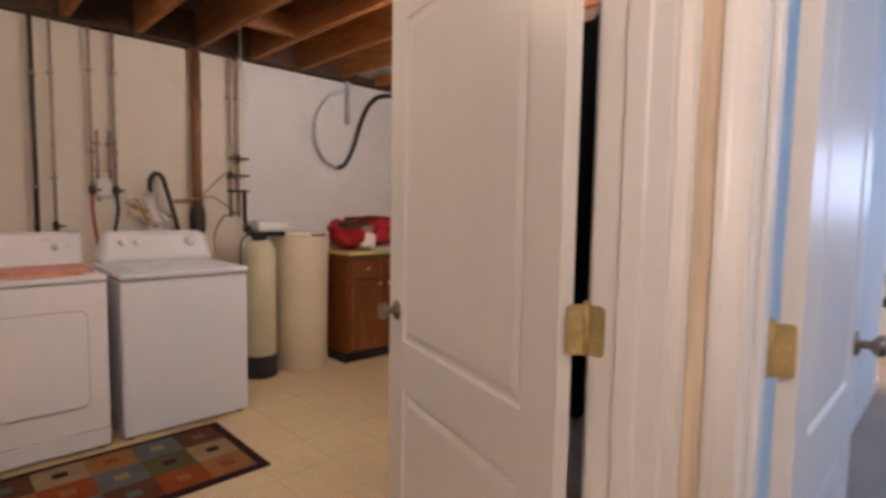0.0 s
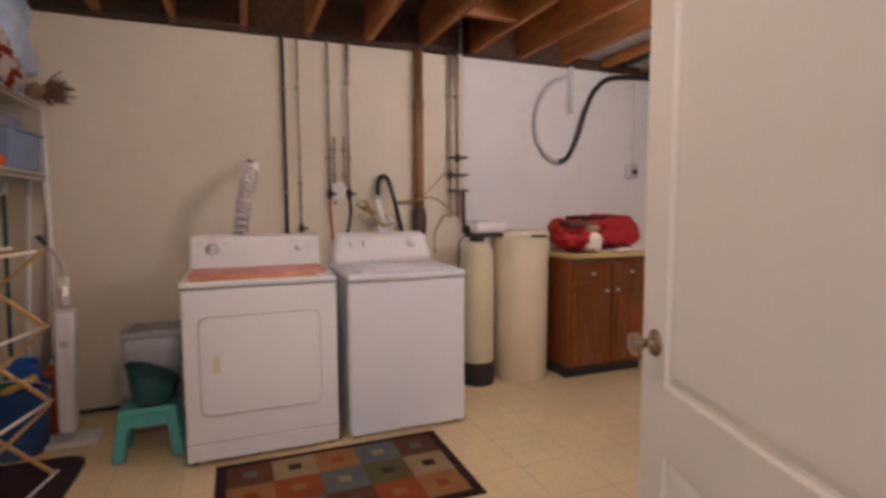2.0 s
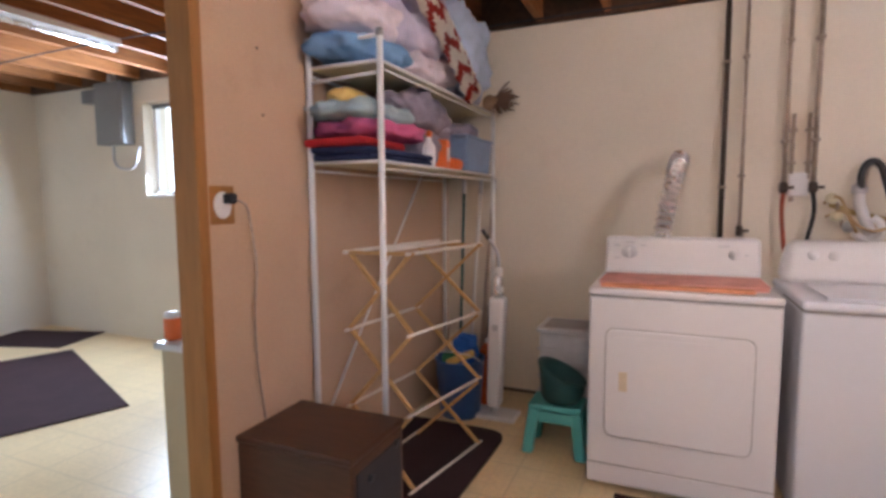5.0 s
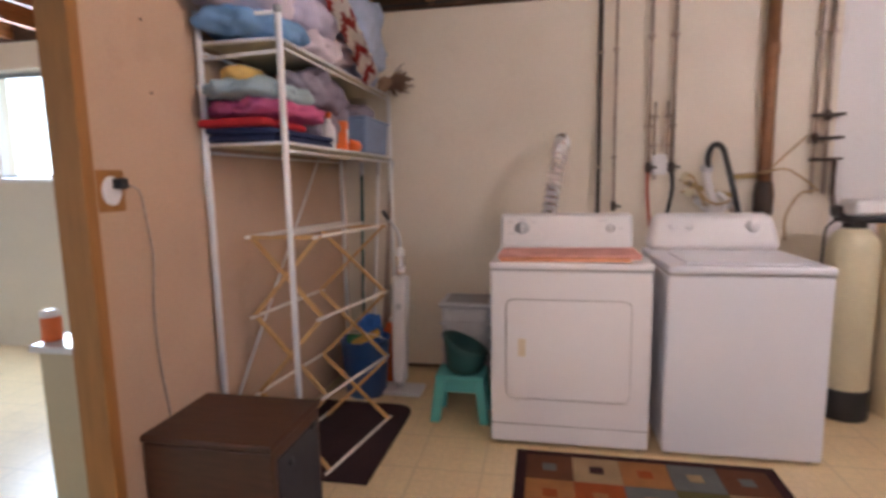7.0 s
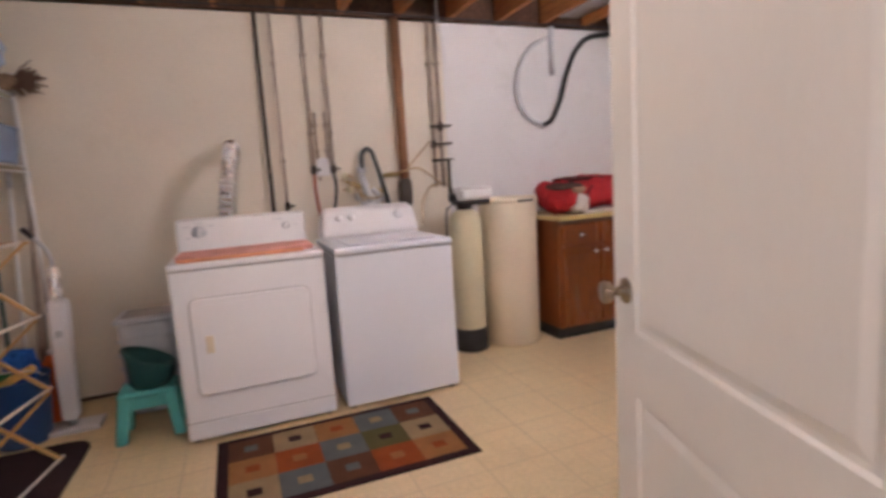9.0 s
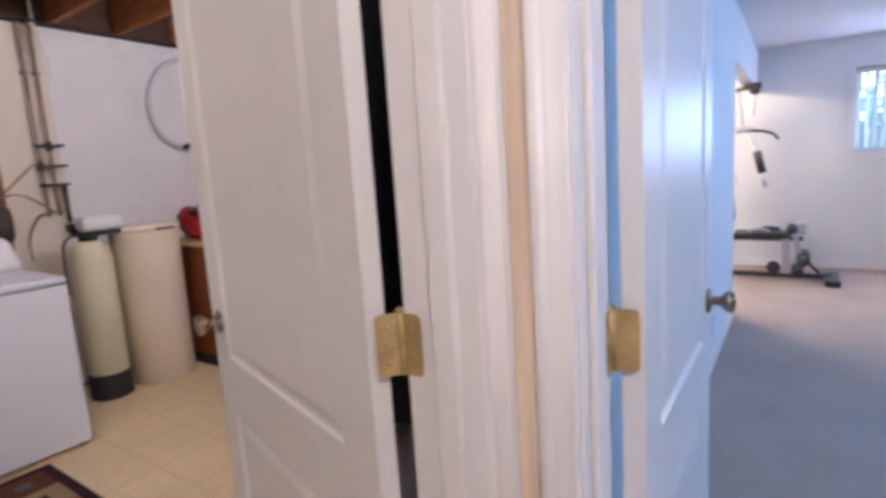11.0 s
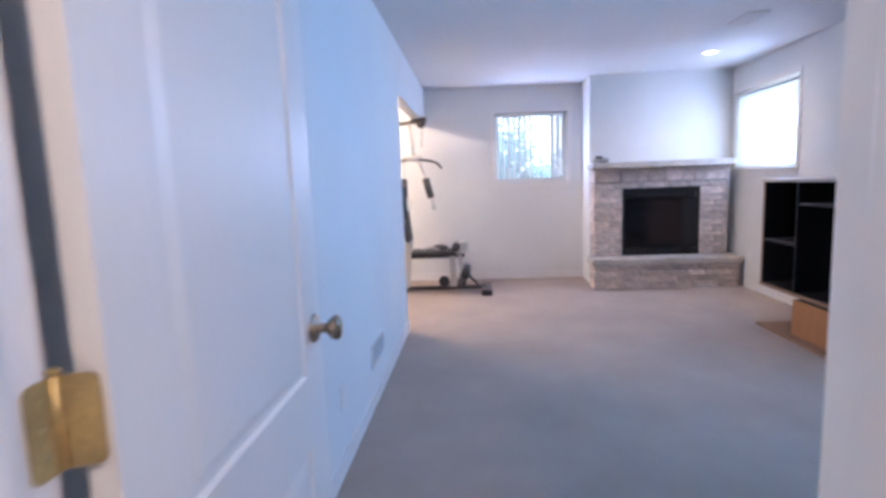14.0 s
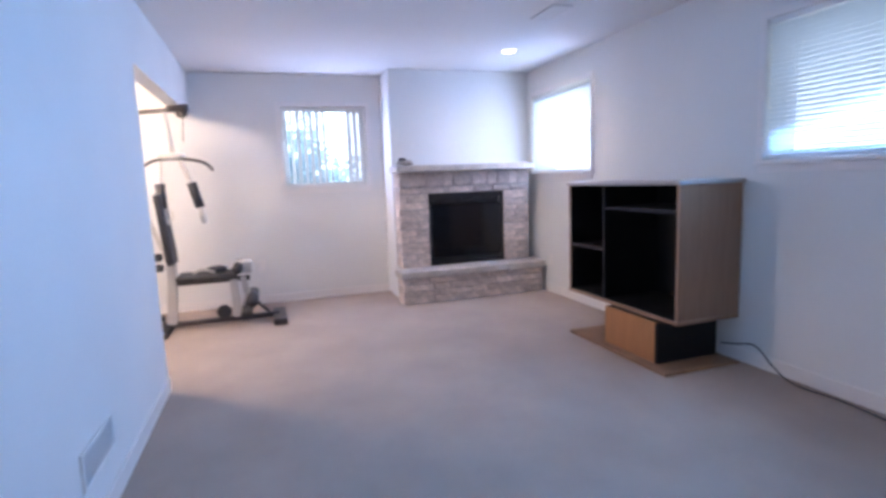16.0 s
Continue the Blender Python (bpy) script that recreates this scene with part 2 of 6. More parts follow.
M = {
    "vinyl": grid_vinyl("cream_vinyl"),
    "carpet": mat("grey_beige_carpet", (0.41, 0.335, 0.285), 0.95, fine=380, vary=0.16, big=2.2, stain=0.07, bump=0.6, spec=0.1),
    "wall": mat("white_wall_paint", (0.76, 0.755, 0.74), 0.75, fine=160, vary=0.015, big=1.6, stain=0.025, bump=0.05, spec=0.3),
    "ceil": mat("white_ceiling_paint", (0.72, 0.71, 0.70), 0.9, fine=120, vary=0.03, big=1.2, stain=0.03, bump=0.25, spec=0.2),
    "block": mat("cream_painted_concrete", (0.77, 0.70, 0.59), 0.72, fine=70, vary=0.02, big=1.1, stain=0.055, bump=0.10, spec=0.3),
    "fresh": mat("white_painted_concrete", (0.75, 0.735, 0.725), 0.70, fine=70, vary=0.02, big=1.4, stain=0.045, bump=0.10, spec=0.3),
    "washwhite": mat("cool_white_enamel", (0.76, 0.77, 0.83), 0.28, fine=30, vary=0.008, big=2, stain=0.015, bump=0.0, coat=0.2),
    "edge_shade": mat("dark_floor_edge_shade", (0.10, 0.07, 0.05), 0.9, fine=40, vary=0.3, big=5, stain=0.35, bump=0.2),
    "blush": mat("blush_painted_board", (0.555, 0.385, 0.262), 0.72, fine=80, vary=0.03, big=1.6, stain=0.07, bump=0.06, spec=0.3),
    "trim": mat("white_gloss_trim", (0.80, 0.77, 0.75), 0.34, fine=40, vary=0.012, big=4.0, stain=0.025, bump=0.02),
    "door": mat("white_door_paint", (0.78, 0.755, 0.73), 0.36, fine=160, vary=0.015, big=2.0, stain=0.03, bump=0.05, stretch=(1, 1, 0.12)),
    "rawwood": mat("bare_corner_wood", (0.74, 0.59, 0.44), 0.6, fine=60, vary=0.12, big=5, stain=0.15, bump=0.15, stretch=(1, 1, 0.1)),
    "joist": mat("orange_pine_joist", (0.31, 0.115, 0.032), 0.75, fine=50, vary=0.26, big=2.0, stain=0.25, bump=0.25, stretch=(1, 0.12, 1)),
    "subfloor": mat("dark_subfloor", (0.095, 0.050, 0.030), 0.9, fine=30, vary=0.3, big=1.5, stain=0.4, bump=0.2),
    "stud": mat("pine_stud", (0.33, 0.145, 0.036), 0.62, fine=45, vary=0.12, big=4, stain=0.15, bump=0.15, stretch=(1, 1, 0.12)),
    "brass": mat("worn_brass", (0.54, 0.41, 0.19), 0.45, metal=0.85, fine=90, vary=0.10, big=15, stain=0.15, bump=0.05),
    "nickel": mat("aged_nickel", (0.36, 0.29, 0.22), 0.28, metal=0.95, fine=80, vary=0.06, big=9, stain=0.12, bump=0.02),
    "enamel": mat("white_enamel", (0.82, 0.80, 0.82), 0.28, fine=30, vary=0.008, big=2, stain=0.015, bump=0.0, coat=0.2),
    "console": mat("white_plastic", (0.78, 0.76, 0.76), 0.36, fine=30, vary=0.01, big=3, stain=0.02, bump=0.0),
    "seam": mat("grey_shadow_gap", (0.36, 0.34, 0.34), 0.7, fine=30, vary=0.05, big=3, stain=0.05, bump=0.0),
    "black": mat("black_plastic", (0.018, 0.018, 0.020), 0.45, fine=60, vary=0.15, big=4, stain=0.15, bump=0.05),
    "steel": mat("galvanised_steel", (0.50, 0.50, 0.50), 0.38, metal=0.9, fine=40, vary=0.08, big=5, stain=0.15, bump=0.03),
    "foil": mat("aluminium_foil", (0.93, 0.92, 0.91), 0.27, metal=0.75, fine=80, vary=0.06, big=9, stain=0.1, bump=0.3),
    "greypipe": mat("weathered_pipe", (0.40, 0.32, 0.26), 0.55, metal=0.25, fine=40, vary=0.15, big=5, stain=0.25, bump=0.1),
    "darkpipe": mat("black_iron_pipe", (0.070, 0.052, 0.042), 0.45, metal=0.3, fine=40, vary=0.15, big=5, stain=0.25, bump=0.1),
    "copper": mat("brown_copper", (0.27, 0.135, 0.070), 0.50, metal=0.30, fine=40, vary=0.10, big=4, stain=0.22, bump=0.05),
    "brine": mat("cream_tank_plastic", (0.72, 0.62, 0.47), 0.42, fine=40, vary=0.02, big=2, stain=0.04, bump=0.02),
    "resin": mat("beige_tank_wrap", (0.63, 0.58, 0.40), 0.45, fine=40, vary=0.03, big=3, stain=0.05, bump=0.03),
    "cabwood": mat("red_brown_wood", (0.205, 0.053, 0.009), 0.28, fine=40, vary=0.16, big=3, stain=0.18, bump=0.08, stretch=(1, 1, 0.1), coat=0.2),
    "yellow": mat("yellow_laminate", (0.62, 0.48, 0.20), 0.4, fine=40, vary=0.04, big=3, stain=0.06, bump=0.0),
    "darkwood": mat("dark_brown_wood", (0.085, 0.034, 0.018), 0.42, fine=50, vary=0.2, big=3, stain=0.2, bump=0.08, stretch=(0.15, 1, 1)),
    "teal": mat("teal_plastic", (0.10, 0.44, 0.42), 0.42, fine=30, vary=0.02, big=5, stain=0.05, bump=0.0),
    "darkgreen": mat("dark_green_plastic", (0.016, 0.078, 0.078), 0.45, fine=30, vary=0.05, big=5, stain=0.1, bump=0.0),
    "hamper": mat("grey_translucent_plastic", (0.56, 0.56, 0.58), 0.42, fine=30, vary=0.04, big=5, stain=0.08, bump=0.03),
    "blue": mat("blue_plastic", (0.03, 0.10, 0.30), 0.4, fine=30, vary=0.05, big=5, stain=0.1, bump=0.0),
    "binblue": mat("slate_blue_plastic", (0.17, 0.25, 0.40), 0.45, fine=30, vary=0.04, big=5, stain=0.1, bump=0.0),
    "rackwood": mat("pale_birch", (0.64, 0.39, 0.16), 0.55, fine=60, vary=0.08, big=5, stain=0.1, bump=0.05),
    "dowel": mat("pale_dowel", (0.84, 0.78, 0.70), 0.55, fine=60, vary=0.05, big=5, stain=0.08, bump=0.03),
    "white": mat("white_coated_wire", (0.78, 0.77, 0.76), 0.4, fine=40, vary=0.02, big=6, stain=0.04, bump=0.0),
    "orange": mat("orange_carton", (0.75, 0.16, 0.035), 0.5, fine=40, vary=0.05, big=8, stain=0.08, bump=0.0),
    "red": mat("red_fabric", (0.42, 0.028, 0.035), 0.8, fine=220, vary=0.14, big=6, stain=0.2, bump=0.3, spec=0.2),
    "mat": mat("dark_plum_mat", (0.045, 0.026, 0.030), 0.9, fine=220, vary=0.2, big=5, stain=0.15, bump=0.4, spec=0.15),
    "charcoal": mat("charcoal_mat", (0.06, 0.055, 0.058), 0.9, fine=220, vary=0.2, big=5, stain=0.15, bump=0.4, spec=0.15),
    "stone": mat("grey_ledge_stone", (0.60, 0.50, 0.44), 0.85, fine=45, vary=0.18, big=9, stain=0.2, bump=0.5, per_piece=0.20),
    "slab": mat("pale_stone_slab", (0.50, 0.45, 0.40), 0.75, fine=40, vary=0.14, big=6, stain=0.16, bump=0.4),
    "mortar": mat("grey_mortar", (0.390, 0.360, 0.338), 0.95, fine=80, vary=0.15, big=6, stain=0.15, bump=0.4),
    "fireglass": mat("dark_fire_glass", (0.008, 0.009, 0.012), 0.12, fine=20, vary=0.1, big=3, stain=0.1, bump=0.0),
    "firemetal": mat("black_fire_metal", (0.014, 0.014, 0.016), 0.42, metal=0.3, fine=40, vary=0.1, big=3, stain=0.1, bump=0.02),
    "tvoak": mat("pale_oak_veneer", (0.27, 0.155, 0.095), 0.42, fine=40, vary=0.08, big=3, stain=0.10, bump=0.04, stretch=(1, 1, 0.12)),
    "tvtop": mat("grey_laminate_edge", (0.40, 0.36, 0.33), 0.30, fine=40, vary=0.04, big=4, stain=0.06, bump=0.0),
    "tvblack": mat("black_melamine", (0.006, 0.006, 0.007), 0.6, spec=0.25, fine=40, vary=0.15, big=3, stain=0.1, bump=0.02),
    "ped": mat("orange_pedestal_wood", (0.36, 0.155, 0.055), 0.45, fine=40, vary=0.10, big=3, stain=0.12, bump=0.05, stretch=(1, 1, 0.12)),
    "gymgrey": mat("pale_grey_powder_coat", (0.50, 0.49, 0.47), 0.4, metal=0.2, fine=40, vary=0.03, big=5, stain=0.06, bump=0.0),
    "gymblack": mat("black_vinyl_pad", (0.022, 0.022, 0.026), 0.5, fine=120, vary=0.1, big=6, stain=0.1, bump=0.15),
    "gymdark": mat("dark_steel_tube", (0.05, 0.045, 0.045), 0.4, metal=0.4, fine=40, vary=0.08, big=5, stain=0.1, bump=0.0),
    "coat": mat("black_cloth", (0.010, 0.010, 0.013), 0.95, fine=200, vary=0.15, big=5, stain=0.2, bump=0.3, spec=0.1),
    "glarecloth": mat("white_glare_sheet", (0.80, 0.82, 0.84), 0.6, fine=60, vary=0.02, big=4, stain=0.03, bump=0.0),
    "slatcloth": mat("white_thin_slat", (0.80, 0.82, 0.84), 0.5, fine=60, vary=0.02, big=4, stain=0.03, bump=0.0),
    "blind": mat("white_blind_slat", (0.80, 0.80, 0.80), 0.5, fine=40, vary=0.01, big=4, stain=0.02, bump=0.0),
    "panelgrey": mat("grey_panel_paint", (0.22, 0.23, 0.24), 0.45, metal=0.2, fine=40, vary=0.03, big=4, stain=0.05, bump=0.0),
    "skyglow": glow("bright_overcast_sky", (0.80, 0.92, 1.0), 3.1),
    "lampglow": glow("lit_lamp_lens", (1.0, 0.93, 0.82), 12.0),
    "leaf": mat("overexposed_leaf", (0.26, 0.36, 0.38), 0.6, fine=20, vary=0.3, big=3, stain=0.3, bump=0.0),
    "bark": mat("grey_bark", (0.12, 0.09, 0.07), 0.9, fine=30, vary=0.3, big=3, stain=0.3, bump=0.4),
    "cream": mat("cream_cabinet_paint", (0.48, 0.40, 0.26), 0.45, fine=40, vary=0.02, big=3, stain=0.05, bump=0.0),
    "counter": mat("pale_counter", (0.62, 0.62, 0.62), 0.3, fine=40, vary=0.05, big=3, stain=0.05, bump=0.0),
    "soil": mat("garden_ground", (0.10, 0.10, 0.07), 0.95, fine=10, vary=0.3, big=1, stain=0.3, bump=0.3),
}


def thin_leaf(m, colour, share):
    """Lets daylight from behind shine through a leaf."""
    nt = m.node_tree
    b, out = nt.nodes["Principled BSDF"], nt.nodes["Material Output"]
    tr = nt.nodes.new("ShaderNodeBsdfTranslucent")
    tr.inputs[0].default_value = (*colour, 1)
    mx = nt.nodes.new("ShaderNodeMixShader")
    mx.inputs[0].default_value = share
    nt.links.new(b.outputs[0], mx.inputs[1])
    nt.links.new(tr.outputs[0], mx.inputs[2])
    nt.links.new(mx.outputs[0], out.inputs[0])


scuffed(M["block"], (0.46, 0.38, 0.29), 0.16)
scuffed(M["fresh"], (0.50, 0.45, 0.40), 0.30, 3.4)
scuffed(M["vinyl"], (0.50, 0.36, 0.19), 0.40, 2.0, 0.52, 0.75)
scuffed(M["blush"], (0.40, 0.26, 0.17), 0.35, 3.0)
scuffed(M["cabwood"], (0.085, 0.022, 0.006), 0.38, 7.0, 0.45, 0.7)
scuffed(M["carpet"], (0.32, 0.26, 0.22), 0.16, 14.0, 0.5, 0.7)
thin_leaf(M["glarecloth"], (0.93, 0.96, 1.0), 0.8)
thin_leaf(M["slatcloth"], (0.75, 0.80, 0.85), 0.32)
thin_leaf(M["leaf"], (0.44, 0.62, 0.72), 0.7)


def cloth(name, colour, rough=0.9):
    return mat(name, colour, rough, fine=260, vary=0.10, big=9, stain=0.15, bump=0.35, spec=0.15)


C = {
    "lilac": cloth("lilac_cotton", (0.52, 0.48, 0.60)),
    "paleblue": cloth("pale_blue_cotton", (0.42, 0.49, 0.62)),
    "skyblue": cloth("sky_blue_cotton", (0.19, 0.34, 0.54)),
    "pinkwhite": cloth("pale_pink_cotton", (0.67, 0.58, 0.62)),
    "rust": cloth("rust_red_knit", (0.33, 0.045, 0.038)),
    "ivory": cloth("ivory_knit", (0.76, 0.69, 0.62)),
    "aqua": cloth("grey_aqua_towel", (0.34, 0.43, 0.46)),
    "magenta": cloth("magenta_towel", (0.56, 0.13, 0.26)),
    "navy": cloth("navy_towel", (0.035, 0.045, 0.10)),
    "plum": cloth("grey_plum_cloth", (0.27, 0.24, 0.29)),
    "mustard": cloth("yellow_cloth", (0.70, 0.49, 0.17)),
    "salmon": cloth("salmon_towel", (0.70, 0.36, 0.31)),
    "coral": cloth("orange_towel", (0.76, 0.36, 0.22)),
    "fur": cloth("brown_bristle", (0.17, 0.105, 0.075)),
}


# ---------------------------------------------------------------- mesh helpers
def mesh_of(name, bm, material, smooth=False):
    me = bpy.data.meshes.new(name)
    bmesh.ops.recalc_face_normals(bm, faces=bm.faces)
    bm.to_mesh(me)
    bm.free()
    for m in (material if isinstance(material, (list, tuple)) else [material]):
        me.materials.append(m)
    if smooth:
        for p in me.polygons:
            p.use_smooth = True
    return me


def part(name, bm, material, parent, label="", smooth=False):
    ob = new(name, mesh_of(name, bm, material, smooth))
    ob.parent = parent
    if label:
        tagged(ob, label)
    return ob


def thing(name, label, category, x=0, y=0, z=0, rz=0, group=""):
    ob = new(name)
    ob.matrix_world = pose(x, y, z, 0, 0, rz)
    return tagged(ob, label, category, group)


def solid(name, bm, material, label, category, x=0, y=0, z=0, rz=0, smooth=False, group="", kind=""):
    ob = new(name, mesh_of(name, bm, material, smooth))
    ob.matrix_world = pose(x, y, z, 0, 0, rz)
    return tagged(ob, label, category, group, kind)


def setting(name, bm, material, label, category):
    return tagged(new(name, mesh_of(name, bm, material)), label, category, kind="structure")


def add_box(bm, x0, x1, y0, y1, z0, z1, bevel=0.0, seg=2):
    r = bmesh.ops.create_cube(bm, size=1, matrix=Matrix.Translation(((x0 + x1) / 2, (y0 + y1) / 2, (z0 + z1) / 2)) @ Matrix.Diagonal((x1 - x0, y1 - y0, z1 - z0, 1)))
    if bevel:
        edges = list({e for v in r["verts"] for e in v.link_edges})
        bmesh.ops.bevel(bm, geom=edges, offset=bevel, segments=seg, profile=0.5, affect="EDGES")
    return bm


def box(x0, x1, y0, y1, z0, z1, bevel=0.0, seg=2):
    return add_box(bmesh.new(), x0, x1, y0, y1, z0, z1, bevel, seg)


def boxes(rows, bevel=0.0):
    bm = bmesh.new()
    for r in rows:
        add_box(bm, *r, bevel=bevel)
    return bm


def add_tube(bm, points, radius, sides=10, caps=True):
    pts = [Vector(p) for p in points]
    rings, up = [], None
    for i, p in enumerate(pts):
        d = (pts[min(i + 1, len(pts) - 1)] - pts[max(i - 1, 0)]).normalized()
        if up is None:
            up = d.orthogonal().normalized()
        up = (up - d * up.dot(d)).normalized()
        side = d.cross(up)
        r = radius[i] if isinstance(radius, (list, tuple)) else radius
        rings.append([bm.verts.new(p + (up * math.cos(a) + side * math.sin(a)) * r) for a in [2 * math.pi * k / sides for k in range(sides)]])
    for a, b in zip(rings, rings[1:]):
        for k in range(sides):
            bm.faces.new((a[k], a[(k + 1) % sides], b[(k + 1) % sides], b[k]))
    if caps:
        bm.faces.new(rings[0])
        bm.faces.new(rings[-1])
    return bm


def tube(points, radius, sides=10):
    return add_tube(bmesh.new(), points, radius, sides)


def smooth_line(points, steps=8):
    """Catmull-Rom through the points."""
    p = [Vector(q) for q in points]
    p = [p[0] * 2 - p[1], *p, p[-1] * 2 - p[-2]]
    out = []
    for i in range(1, len(p) - 2):
        for s in range(steps):
            t = s / steps
            a, b, c, d = p[i - 1], p[i], p[i + 1], p[i + 2]
            out.append(0.5 * ((2 * b) + (c - a) * t + (2 * a - 5 * b + 4 * c - d) * t * t + (3 * b - a - 3 * c + d) * t ** 3))
    return [*out, p[-2]]


def lathe(profile, sides=24, axis="z"):
    """A turned shape from rows of (radius, height)."""
    bm = bmesh.new()
    rings = []
    for r, h in profile:
        ring = []
        for k in range(sides):
            a = 2 * math.pi * k / sides
            c, s = r * math.cos(a), r * math.sin(a)
            ring.append(bm.verts.new((c, s, h) if axis == "z" else (h, c, s) if axis == "x" else (c, h, s)))
        rings.append(ring)
    for a, b in zip(rings, rings[1:]):
        for k in range(sides):
            bm.faces.new((a[k], a[(k + 1) % sides], b[(k + 1) % sides], b[k]))
    bm.faces.new(rings[0])
    bm.faces.new(rings[-1])
    return bm


def soft(w, d, h, seed=0, rough=0.12, power=3.0, cuts=26, wrinkle=0.6):
    """A soft, creased lump of cloth of that size, resting on z = 0."""
    bm = bmesh.new()
    bmesh.ops.create_uvsphere(bm, u_segments=cuts * 2, v_segments=cuts, radius=1)
    for v in bm.verts:
        n = v.co.normalized()
        k = (abs(n.x) ** power + abs(n.y) ** power + abs(n.z) ** power) ** (-1 / power)
        p = n * k
        s = Vector((p.x * w, p.y * d, p.z * h)) * 4 + Vector((seed * 7.3, seed * 3.1, seed))
        f = 1 + rough * noise.noise(s) + rough * wrinkle * noise.noise(s * 3.1) - rough * 0.9 * max(0.0, 0.32 - abs(noise.noise(s * 1.7 + Vector((5, 0, 0))))) 
        v.co = Vector((p.x * w / 2 * f, p.y * d / 2 * f, p.z * h / 2 * (1 + 1.6 * (f - 1))))
    low = min(v.co.z for v in bm.verts)
    for v in bm.verts:
        v.co.z -= low
    return bm


def folded(w, d, h, layers=3, seed=0):
    """A folded cloth: layers with rounded folds, slightly uneven."""
    bm = bmesh.new()
    rnd = random.Random(seed)
    t = h / layers
    for i in range(layers):
        dx, dy = rnd.uniform(-0.012, 0.012), rnd.uniform(-0.012, 0.012)
        add_box(bm, -w / 2 + dx, w / 2 + dx, -d / 2 + dy, d / 2 + dy, i * t, (i + 1) * t - 0.0015, bevel=t * 0.42, seg=3)
    for v in bm.verts:
        v.co += Vector((noise.noise(v.co * 9 + Vector((seed, 0, 0))), noise.noise(v.co * 9 + Vector((0, seed, 5))), noise.noise(v.co * 6 + Vector((seed, 9, 0))))) * 0.015 * min(1, 0.2 + v.co.z / h)
    return bm


# ---------------------------------------------------------------- structure
H_CEIL = 2.40       # finished ceilings
H_JOIST = 2.395     # underside of the joists
Y_N = 3.42          # north wall, inner face
Y_S = -3.77         # south wall, inner face
X_E = 6.78          # east wall, inner face
PART_N, PART_S = -0.17, -0.30   # wall between hall and laundry
FAM_N = -0.235      # north wall of the family room

setting("floor_laundry", boxes([(-6.3, 0.48, PART_S + 0.02, Y_N + 0.02, -0.12, 0.0), (0.48, 4.40, FAM_N + 0.05, Y_N + 0.02, -0.12, 0.0)]), M["vinyl"], "cream printed sheet vinyl floor", "floor")
setting("floor_family", boxes([(0.50, X_E + 0.02, Y_S - 0.02, FAM_N - 0.003, -0.12, 0.0), (4.46, X_E + 0.02, FAM_N - 0.003, 2.6, -0.12, 0.0)]), M["carpet"], "grey beige cut-pile carpet floor", "floor")
setting("floor_hall", box(-1.9, 0.50, -2.5, PART_S + 0.02, -0.12, 0.0), M["carpet"], "grey beige cut-pile carpet floor", "floor")


def wall_with_holes(x0, x1, y0, y1, z0, z1, holes, along):
    """A wall with rectangular holes (a0, a1, z0, z1) through it, along x or y."""
    rows, a, end = [], (x0 if along == "x" else y0), (x1 if along == "x" else y1)

    def row(p, q, lo, hi):
        if q - p > 1e-4 and hi - lo > 1e-4:
            rows.append((p, q, y0, y1, lo, hi) if along == "x" else (x0, x1, p, q, lo, hi))
    for h0, h1, lo, hi in sorted(holes):
        row(a, h0, z0, z1)
        row(h0, h1, z0, lo)
        row(h0, h1, hi, z1)
        a = h1
    row(a, end, z0, z1)
    return boxes(rows)


LJ0, LJ1 = -0.51, 0.40      # laundry doorway, between the jamb faces
FJ0, FJ1 = -1.155, -0.425   # family doorway
WX0, WX1 = 0.445, 0.565     # wall of the family doorway
setting("wall_north", wall_with_holes(-6.3, 4.46, Y_N, Y_N + 0.25, -0.1, 2.66, [(-4.71, -3.83, 1.36, 2.20)], "x"), M["block"], "cream painted concrete basement wall", "wall")
setting("wall_north_paint", box(1.305, 4.338, Y_N - 0.004, Y_N - 0.0005, 0, H_JOIST - 0.002), M["fresh"], "whiter coat of paint on the concrete wall", "wall")
# dark strip paints the seam's shadow and dirt where wall meets floor
setting("trim_floor_edge", boxes([(-1.698, -0.62, Y_N - 0.014, Y_N - 0.001, 0.0003, 0.022), (0.90, 4.33, Y_N - 0.018, Y_N - 0.006, 0.0003, 0.016)], 0.003), M["edge_shade"], "dark strip for the dirt and shadow along the wall foot", "floor edge")
setting("wall_laundry_south", wall_with_holes(-6.3, WX0 + 0.02, PART_S, PART_N, 0, 2.66, [(LJ0 - 0.02, LJ1 + 0.02, 0, 2.06)], "x"), M["wall"], "white painted stud wall with a doorway", "wall")
setting("wall_family_north", box(WX0 + 0.02, 4.46, FAM_N, FAM_N + 0.11, 0, 2.66), M["wall"], "white painted wall of the family room", "wall")
setting("wall_family_header", box(4.46, X_E, FAM_N, FAM_N + 0.11, 1.99, 2.66), M["wall"], "white painted header over a wide opening", "wall")
setting("wall_family_west", wall_with_holes(WX0, WX1, -4.0, FAM_N - 0.002, 0, 2.66, [(FJ0 - 0.02, FJ1 + 0.02, 0, 2.06)], "y"), M["wall"], "white painted wall with a doorway", "wall")
setting("wall_east", wall_with_holes(X_E, X_E + 0.25, -4.0, 2.8, 0, 2.66, [(-2.0, -1.10, 1.235, 2.075)], "y"), M["wall"], "white painted end wall with a window", "wall")
setting("wall_south", wall_with_holes(WX1, X_E, Y_S - 0.25, Y_S, 0, 2.66, [(2.10, 3.335, 1.29, 2.10), (5.12, 6.25, 1.285, 2.12)], "x"), M["wall"], "white painted wall with two high windows", "wall")
